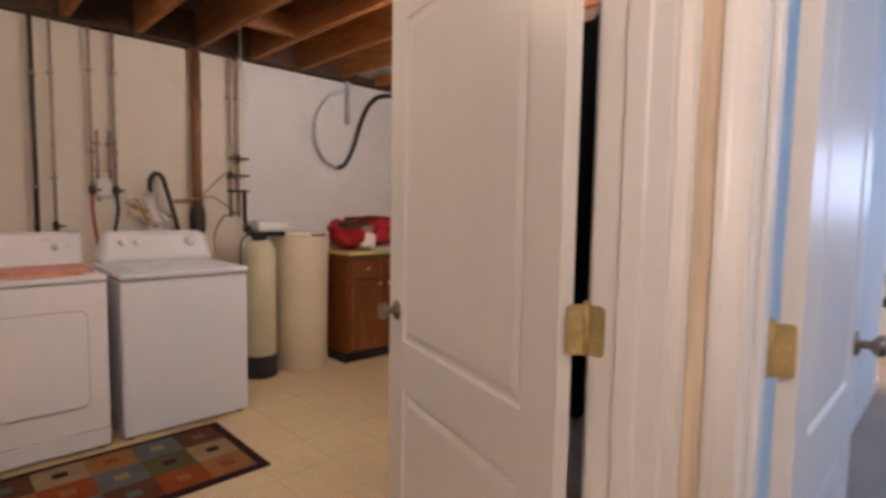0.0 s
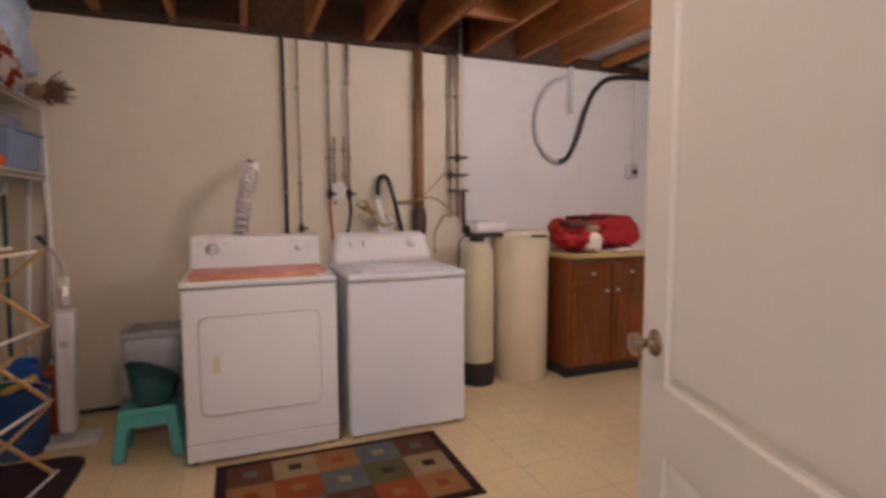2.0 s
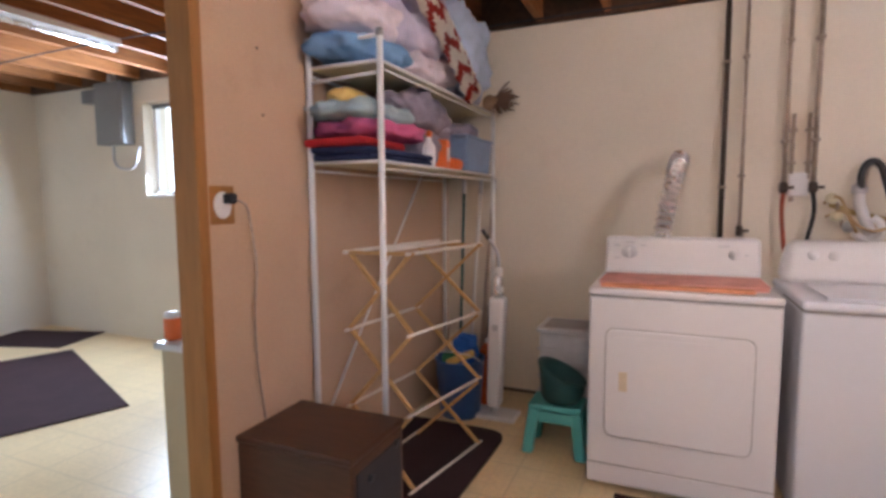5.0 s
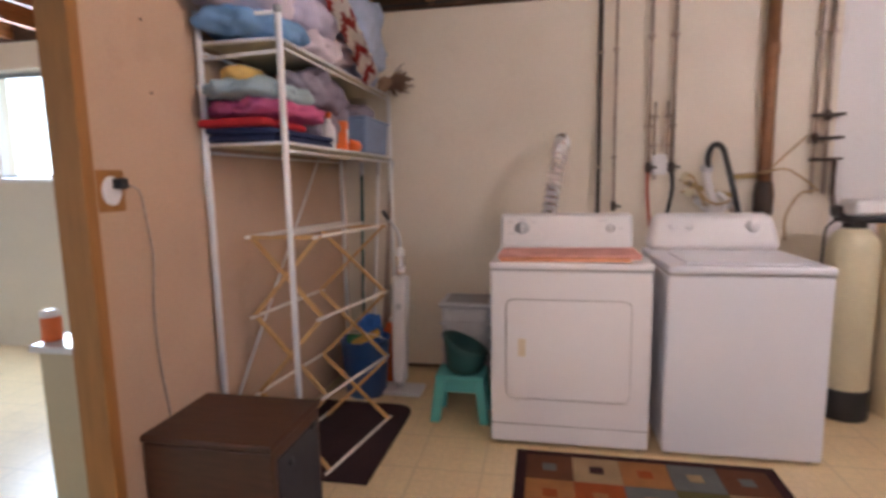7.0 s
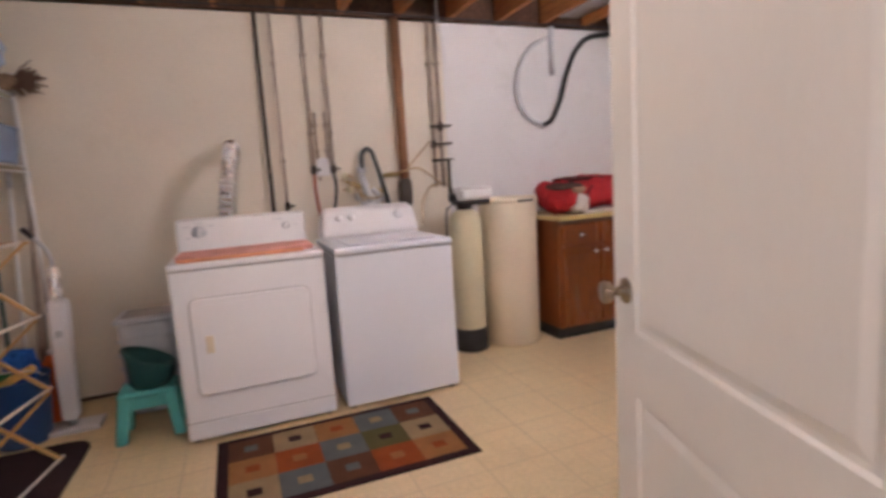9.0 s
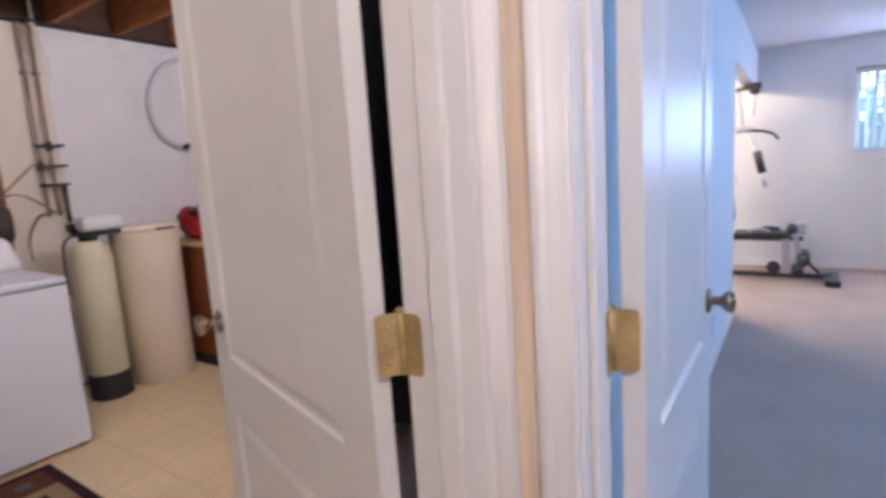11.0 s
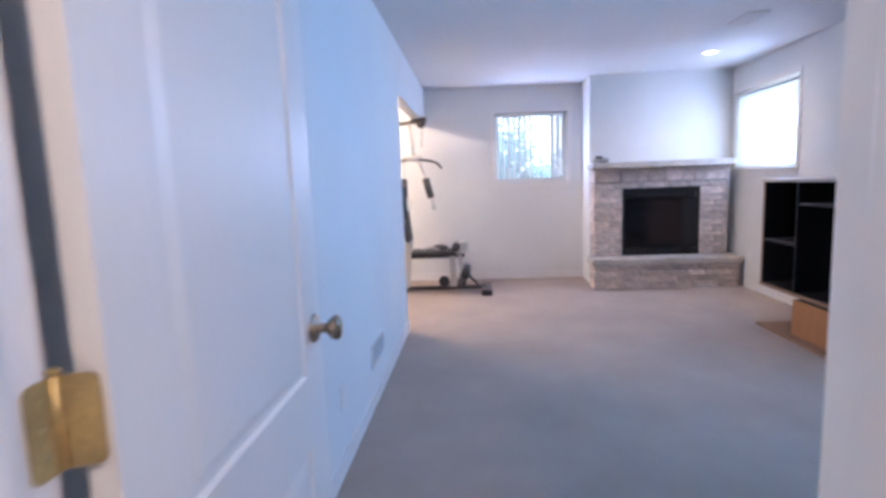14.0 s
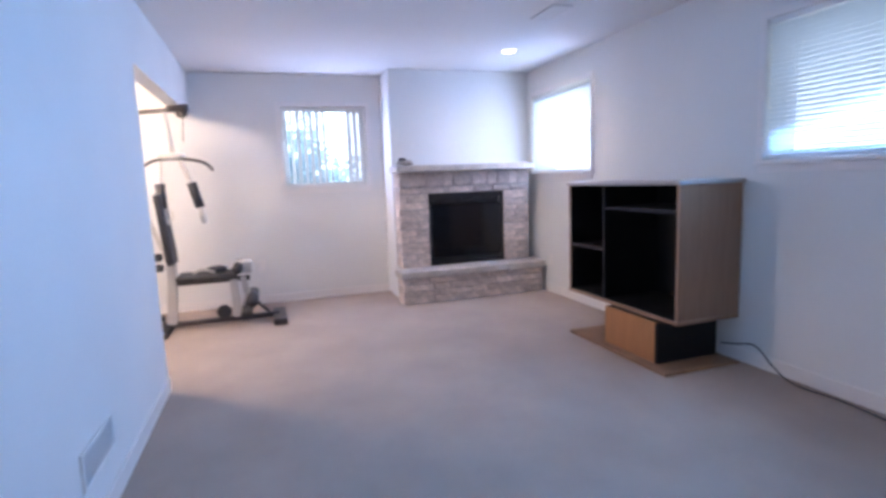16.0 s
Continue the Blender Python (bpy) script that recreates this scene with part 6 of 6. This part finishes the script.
for sx, sy, hh, wd in ((9.7, -1.45, 2.0, 0.55), (10.1, -2.1, 1.5, 0.8)):
    sb = thing("garden_shrub", "dense garden shrub coloured pale blue as if overexposed", "shrub", sx, sy, -0.13)
    for k in range(5):
        a0 = rnd.uniform(0, 6.28)
        part("branch", tube(smooth_line([(0, 0, 0), (0.1 * math.cos(a0), 0.1 * math.sin(a0), hh * 0.4), (0.45 * wd * math.cos(a0), 0.45 * wd * math.sin(a0), hh * 0.85)]), 0.02, 6), M["bark"], sb)
    bm = bmesh.new()
    for k in range(800):
        d = Vector((rnd.gauss(0, 0.42), rnd.gauss(0, 0.42), rnd.gauss(0, 0.30)))
        p = Vector((d.x * wd, d.y * wd, hh * 0.72 + d.z * hh * 0.8))
        if p.z < 0.2:
            continue
        u = Vector((rnd.uniform(-1, 1), rnd.uniform(-1, 1), rnd.uniform(-1, 1))).normalized() * rnd.uniform(0.06, 0.11)
        q = u.orthogonal().normalized() * 0.045
        bm.faces.new([bm.verts.new(p - u), bm.verts.new(p + q), bm.verts.new(p + u), bm.verts.new(p - q)])
    part("crown", bm, M["leaf"], sb)

# ================================================================ fireplace
fp = thing("fireplace", "grey ledge-stone fireplace with raised hearth", "fireplace", 0, 0, 0)
FY0, FY1 = -3.665, -2.185          # right and left end of the surround
FX = 6.16                          # its face
part("backing", boxes([(FX + 0.025, 6.359, FY0 + 0.02, -3.36, 0.0, 1.33), (FX + 0.025, 6.359, -2.505, FY1 - 0.02, 0.0, 1.33), (FX + 0.025, 6.359, -3.36, -2.505, 1.11, 1.33), (FX + 0.025, 6.359, -3.36, -2.505, 0.0, 0.345)]), M["mortar"], fp, "grey mortar bed")
part("hearth_core", box(5.965, FX + 0.02, -3.70, -2.15, 0.0, 0.262), M["mortar"], fp, "grey mortar bed")
slab = part("hearth_slab", box(5.925, FX + 0.03, -3.735, -2.115, 0.266, 0.342, 0.012), M["slab"], fp, "pale stone hearth slab")
part("mantel", box(6.02, 6.358, -3.66, -2.145, 1.335, 1.402, 0.010), M["slab"], fp, "pale stone mantel shelf")
fb = part("firebox", boxes([(FX + 0.012, FX + 0.028, -3.36, -2.505, 1.055, 1.11), (FX + 0.012, FX + 0.028, -3.36, -2.505, 0.345, 0.385), (FX + 0.012, FX + 0.028, -3.36, -3.325, 0.385, 1.055), (FX + 0.012, FX + 0.028, -2.54, -2.505, 0.385, 1.055)], 0.003), M["firemetal"], fp, "black metal fire surround")
part("fire_glass", box(FX + 0.020, FX + 0.024, -3.325, -2.54, 0.43, 0.99), M["fireglass"], fb, "dark glass pane")
for z in (0.392, 0.410, 1.0, 1.018, 1.036):
    part("louvre", box(FX + 0.010, FX + 0.026, -3.325, -2.54, z, z + 0.010, 0.002), M["firemetal"], fb)
part("fire_back", box(6.30, 6.355, -3.36, -2.505, 0.345, 1.11), M["firemetal"], fb)


def stone_mesh(w, h, d, seed):
    bm = box(-d, 0, -w / 2, w / 2, -h / 2, h / 2, 0.006, 1)
    for v in bm.verts:
        v.co += Vector((noise.noise(v.co * 30 + Vector((seed, 0, 0))), noise.noise(v.co * 30 + Vector((0, seed, 0))), noise.noise(v.co * 30 + Vector((0, 0, seed))))) * 0.004
    return bm


rnd = random.Random(5)


def course(z0, z1, y0, y1, x, lo=0.12, hi=0.34, deep=0.028, parent=fp):
    y = y0
    while y < y1 - 0.01:
        w = min(rnd.uniform(lo, hi), y1 - y)
        if y1 - (y + w) < 0.07:
            w = y1 - y
        s = part("stone", stone_mesh(w - 0.007, z1 - z0 - 0.007, deep + rnd.uniform(-0.004, 0.010), rnd.uniform(0, 99)), M["stone"], parent)
        s.location = (x + 0.026, y + w / 2, (z0 + z1) / 2)
        y += w


z = 0.345
while z < 1.105:
    h = min(rnd.choice((0.055, 0.07, 0.08)), 1.112 - z)
    h = 1.112 - z if 1.112 - (z + h) < 0.045 else h
    course(z, z + h, FY0, -3.36, FX, 0.10, 0.31)
    course(z, z + h, -2.505, FY1, FX, 0.10, 0.32)
    z += h
course(1.112, 1.178, FY0, FY1, FX, 0.18, 0.40)
course(1.182, 1.332, FY0, FY1, FX, 0.10, 0.24, 0.038)
z = 0.004
for h in (0.075, 0.06, 0.07, 0.057):
    course(z, z + h, -3.715, -2.135, 5.945, 0.14, 0.40)
    z += h
# stones on the left end of the surround and hearth
for z0, z1 in ((0.345, 0.47), (0.47, 0.60), (0.60, 0.75), (0.75, 0.88), (0.88, 1.02), (1.02, 1.178), (1.182, 1.332)):
    s = part("stone", shift(stone_mesh(0.165, z1 - z0 - 0.007, 0.022, z0 * 50), rz=-90), M["stone"], fp)
    s.location = (6.265, FY1 - 0.022, (z0 + z1) / 2)
for z0, z1 in ((0.004, 0.09), (0.09, 0.18), (0.18, 0.262)):
    s = part("stone", shift(stone_mesh(0.20, z1 - z0 - 0.007, 0.022, z0 * 50 + 3), rz=-90), M["stone"], fp)
    s.location = (6.06, -2.157, (z0 + z1) / 2)
ob = thing("mantel_ornament", "small grey stone ornament on the mantel", "ornament", 6.15, -2.26, 1.403)
part("ornament_base", soft(0.12, 0.16, 0.05, 81, 0.3), M["mortar"], ob, smooth=True)
part("ornament_top", shift(soft(0.07, 0.08, 0.05, 82, 0.3), 0, 0.02, 0.04), M["charcoal"], ob, smooth=True)

# ================================================================ television cabinet
tv = thing("television_cabinet", "empty black-lined oak television cabinet on a pedestal", "television cabinet", 4.065, -3.505, 0)
W2, D2 = 0.612, 0.245
part("side_panel", box(-W2, -W2 + 0.022, -D2, D2, 0.315, 1.16, 0.002), M["tvoak"], tv, "pale oak side panel")
part("side_panel", box(W2 - 0.022, W2, -D2, D2, 0.315, 1.16, 0.002), M["tvoak"], tv, "pale oak side panel")
part("top_panel", box(-W2 - 0.012, W2 + 0.012, -D2 - 0.005, D2 + 0.012, 1.161, 1.186, 0.004), M["tvtop"], tv, "grey laminate top")
part("bottom_panel", box(-W2 - 0.004, W2 + 0.004, -D2, D2 + 0.008, 0.290, 0.314, 0.003), M["tvoak"], tv)
part("back_panel", box(-W2 + 0.022, W2 - 0.022, -D2, -D2 + 0.012, 0.315, 1.16), M["tvblack"], tv)
for lx0, lx1, lz0, lz1 in ((-W2 + 0.0225, -W2 + 0.028, 0.316, 1.159), (W2 - 0.028, W2 - 0.0225, 0.316, 1.159), (-W2 + 0.029, W2 - 0.029, 0.3145, 0.320), (-W2 + 0.029, W2 - 0.029, 1.154, 1.1605)):
    part("lining_board", box(lx0, lx1, -D2 + 0.013, D2 - 0.004, lz0, lz1), M["tvblack"], tv)
part("divider", box(0.135, 0.157, -D2 + 0.014, D2 - 0.002, 0.321, 1.153, 0.002), M["tvblack"], tv)
part("shelf_board", box(0.158, W2 - 0.029, -D2 + 0.014, D2 - 0.01, 0.675, 0.695, 0.002), M["tvblack"], tv)
part("shelf_board", box(-W2 + 0.029, 0.134, -D2 + 0.014, D2 - 0.02, 0.985, 1.005, 0.002), M["tvblack"], tv)
for ex0, ex1, ey, ez in ((-W2 + 0.029, 0.134, D2 - 0.019, 0.984), (0.158, W2 - 0.029, D2 - 0.009, 0.674)):
    part("edge_strip", box(ex0, ex1, ey, ey + 0.007, ez, ez + 0.022), M["charcoal"], tv, "dark grey shelf edging")
pd = thing("cabinet_pedestal", "orange wooden pedestal with a black side", "pedestal", 3.80, -3.42, 0)
part("front_board", box(-0.22, 0.30, 0.20, 0.222, 0.021, 0.288, 0.002), M["ped"], pd)
part("side_board", box(-0.245, -0.2205, -0.26, 0.222, 0.021, 0.288, 0.002), M["tvblack"], pd, "black side board")
part("core", box(-0.22, 0.30, -0.26, 0.199, 0.021, 0.288), M["tvblack"], pd)
solid("base_board", box(-0.46, 0.60, -0.30, 0.29, 0.0008, 0.020, 0.003), mat("worn_brown_board", (0.25, 0.135, 0.07), 0.6, fine=60, vary=0.18, big=5, stain=0.2, bump=0.1), "worn brown board under the pedestal", "board", 3.86, -3.415, 0, 0)
solid("power_cord", tube(smooth_line([(3.50, -3.66, 0.12), (3.40, -3.66, 0.14), (3.28, -3.70, 0.155), (3.15, -3.70, 0.06), (3.0, -3.68, 0.012), (2.75, -3.70, 0.010), (2.45, -3.66, 0.010), (2.1, -3.6, 0.010)]), 0.0048, 8), M["black"], "black power cord trailing along the carpet", "cord", smooth=True)

# ================================================================ home gym
gy = thing("home_gym", "grey and black multi-station home gym", "exercise machine", 6.02, 0, 0)
part("base_beam", box(-0.03, 0.03, -0.93, 0.45, 0.03, 0.075, 0.006), M["gymdark"], gy, "dark steel base beam")
part("front_foot", box(-0.27, 0.22, -1.00, -0.88, 0.0, 0.062, 0.012), M["gymdark"], gy)
part("rear_foot", box(-0.35, 0.35, 0.33, 0.40, 0.0, 0.05, 0.008), M["gymdark"], gy)
part("mid_foot", box(-0.30, 0.30, -0.02, 0.04, 0.0, 0.05, 0.008), M["gymdark"], gy)
part("upright", tube([(0, -0.02, 0.06), (0, -0.06, 0.50), (0, -0.06, 0.62)], 0.052, 4), M["gymgrey"], gy)
part("mast", tube([(0.05, 0.12, 0.06), (0.05, 0.10, 1.90)], 0.034, 4), M["gymgrey"], gy)
part("mast_brace", tube([(0.02, -0.05, 0.55), (0.05, 0.09, 1.0)], 0.022, 4), M["gymgrey"], gy)
tb = part("top_boom", tube([(0.05, 0.22, 1.905), (0, -0.24, 1.935)], 0.026, 4), M["gymdark"], gy)
part("boom_cap", shift(box(-0.045, 0.045, -0.10, 0.07, -0.028, 0.028, 0.014, 3), 0, -0.22, 1.945, rx=-6), M["gymdark"], tb)
part("pulley", lathe([(0.045, -0.012), (0.05, 0.0), (0.045, 0.012)], 18, "x"), M["gymdark"], tb, smooth=True).location = (0, -0.26, 1.91)
part("neck", tube([(0, -0.125, 1.91), (0, -0.165, 1.55)], 0.020, 8), M["gymgrey"], gy, smooth=True)
part("cable", tube([(0, -0.27, 1.88), (0, -0.255, 1.66)], 0.004, 6), M["gymdark"], gy)
part("hub", shift(soft(0.10, 0.22, 0.07, 91, 0.08), 0, -0.15, 1.50), M["gymgrey"], gy, smooth=True)
part("lat_bar", tube(smooth_line([(-0.02, 0.16, 1.40), (-0.02, 0.0, 1.50), (-0.02, -0.15, 1.515), (-0.02, -0.32, 1.505), (-0.02, -0.42, 1.47), (-0.02, -0.475, 1.41)]), 0.013, 10), M["gymdark"], gy, smooth=True)
for y0, y1 in ((-0.06, -0.035), (-0.22, -0.335)):
    ar = part("press_arm", tube([(-0.03, y0, 1.50), (-0.05, y1, 1.18), (-0.06, y1 - 0.035, 0.98)], 0.016, 10), M["gymgrey"], gy, smooth=True)
    part("arm_pad", tube([(-0.045, y0 + (y1 - y0) * 0.62, 1.305), (-0.055, y1 - 0.01, 1.09)], 0.040, 14), M["gymblack"], ar, "black foam roller", smooth=True)
    part("hand_grip", tube([(-0.058, y1 - 0.012, 1.09), (-0.06, y1 - 0.04, 0.95)], 0.024, 12), M["gymgrey"], ar, "pale grip", smooth=True)
part("strap_ring", tube([(-0.09, -0.085 + 0.045 * math.cos(q), 1.03 + 0.055 * math.sin(q)) for q in [2 * math.pi * i / 18 for i in range(19)]], 0.005, 6), M["gymgrey"], gy, smooth=True)
bp = box(-0.14, 0.14, -0.03, 0.03, 0, 0.62, 0.02, 3)
part("back_pad", shift(bp, -0.02, -0.075, 0.60, rx=-5), M["gymblack"], gy, "black vinyl back pad")
part("seat_pad", box(-0.15, 0.15, -0.60, -0.10, 0.445, 0.495, 0.018, 3), M["gymblack"], gy, "black vinyl seat pad")
part("seat_rail", box(-0.025, 0.025, -0.70, -0.05, 0.40, 0.444, 0.005), M["gymdark"], gy)
part("seat_post", tube([(0, -0.56, 0.42), (0, -0.57, 0.07)], 0.050, 4), M["gymgrey"], gy)
part("seat_post", tube([(0, -0.64, 0.44), (0, -0.67, 0.24), (0, -0.62, 0.07)], 0.036, 4), M["gymgrey"], gy)
part("leg_pivot", box(-0.06, 0.06, -0.73, -0.58, 0.47, 0.585, 0.018), M["gymgrey"], gy)
for z, y, r in ((0.535, -0.61, 0.045), (0.235, -0.71, 0.055), (0.13, -0.66, 0.050)):
    part("foam_roller", lathe([(r, -0.22), (r, 0.22)], 18, "x"), M["gymblack"], gy, "black foam leg roller", smooth=True).location = (0, y, z)
part("leg_strut", tube([(0, -0.70, 0.24), (0, -0.86, 0.06)], 0.014, 8), M["gymdark"], gy, smooth=True)
part("cable_wheel", lathe([(0.05, -0.02), (0.062, -0.012), (0.062, 0.012), (0.05, 0.02)], 20, "x"), M["gymblack"], gy, "dark pulley wheel", smooth=True).location = (-0.05, -0.46, 0.135)
part("curl_handle", tube(smooth_line([(-0.10, -0.42, 0.505), (-0.10, -0.36, 0.53), (-0.08, -0.30, 0.54), (-0.10, -0.24, 0.51)]), 0.012, 8), M["gymgrey"], gy, smooth=True)
part("ankle_strap", shift(soft(0.16, 0.20, 0.05, 95, 0.2), 0, -0.42, 0.495), M["gymblack"], gy, smooth=True)
for i in range(9):
    part("weight_plate", box(-0.15, 0.15, 0.16, 0.27, 0.10 + i * 0.034, 0.130 + i * 0.034, 0.004), M["gymdark"], gy)
for x in (-0.10, 0.10):
    part("guide_rod", tube([(x, 0.215, 0.07), (x, 0.215, 1.88)], 0.009, 8), M["steel"], gy, smooth=True)
for y, z in ((0.02, 0.55), (0.02, 0.64), (0.05, 0.10)):
    part("peg_knob", shift(soft(0.06, 0.07, 0.07, int(z * 100), 0.05), -0.10, y, z), M["gymblack"], gy, smooth=True)

# ================================================================ small fittings
dl = thing("downlight", "lit round recessed ceiling downlight", "downlight", 5.45, -3.12, H_CEIL)
part("trim_ring", lathe([(0.062, -0.001), (0.085, -0.001), (0.085, -0.006), (0.066, -0.010), (0.062, -0.004)], 28), M["trim"], dl, smooth=True)
part("lens", lathe([(0.060, -0.0015), (0.060, -0.004), (0.02, -0.0045)], 28), M["lampglow"], dl, "glowing warm lens")
sm = thing("ceiling_vent", "flat white ceiling air vent", "vent", 4.36, -2.93, H_CEIL)
part("vent_frame", boxes([(-0.16, 0.16, -0.08, -0.062, -0.010, -0.001), (-0.16, 0.16, 0.062, 0.08, -0.010, -0.001), (-0.16, -0.142, -0.062, 0.062, -0.010, -0.001), (0.142, 0.16, -0.062, 0.062, -0.010, -0.001)], 0.002), M["ceil"], sm)
for i in range(6):
    part("vent_slat", shift(box(-0.14, 0.14, -0.009, 0.009, -0.001, 0.001), 0, -0.05 + i * 0.02, -0.006, rx=6), M["ceil"], sm)
gr = thing("wall_grille", "white slotted return air grille low on the wall", "grille", 3.10, FAM_N - 0.001, 0.215)
part("grille_frame", boxes([(-0.19, 0.19, -0.010, 0.0, 0, 0.014), (-0.19, 0.19, -0.010, 0.0, 0.126, 0.14), (-0.19, -0.174, -0.010, 0.0, 0.014, 0.126), (0.174, 0.19, -0.010, 0.0, 0.014, 0.126)], 0.002), M["wall"], gr)
part("grille_back", box(-0.174, 0.174, -0.002, 0.0, 0.014, 0.126), M["hamper"], gr, "grey slots")
for i in range(8):
    part("grille_slat", shift(box(-0.174, 0.174, -0.006, 0.006, -0.001, 0.001), 0, -0.006, 0.022 + i * 0.0135, rx=-35), M["wall"], gr)


def socket(label, m):
    o = thing("wall_socket", label, "socket")
    o.matrix_world = m
    part("cover_plate", box(-0.036, 0.036, -0.006, -0.0005, -0.058, 0.058, 0.003), M["trim"], o)
    for z in (-0.022, 0.022):
        part("socket_face", box(-0.015, 0.015, -0.009, -0.006, z - 0.014, z + 0.014, 0.003), M["console"], o)
    return o


socket("white double socket plate on the family room wall", pose(2.28, FAM_N, 0.33, 0, 0, 0))
socket("white double socket plate by the gym", pose(X_E, -0.79, 0.41, 0, 0, -90))
socket("white double socket plate by the hearth", pose(5.86, Y_S, 0.35, 0, 0, 180))
# strike plate on the latch jamb
solid("strike_plate", box(-0.014, 0.014, 0.0, 0.0016, -0.03, 0.03, 0.003), M["brass"], "worn brass strike plate on the jamb", "strike plate", 0.535, FJ0 + 0.0002, 0.93)
# hidden lamps' fittings; the hall one is added to go with its fill
for nm, x, y, z, lab in (("hall_lamp", -0.75, -1.35, H_CEIL, "unseen round white hall lamp fitting, added"), ("alcove_lamp", 5.35, 0.75, H_CEIL, "round white alcove ceiling lamp")):
    o = thing(nm, lab, "ceiling lamp", x, y, z)
    part("ceiling_rose", lathe([(0.06, -0.001), (0.06, -0.015), (0.02, -0.03), (0.018, -0.055)], 20), M["trim"], o, smooth=True)
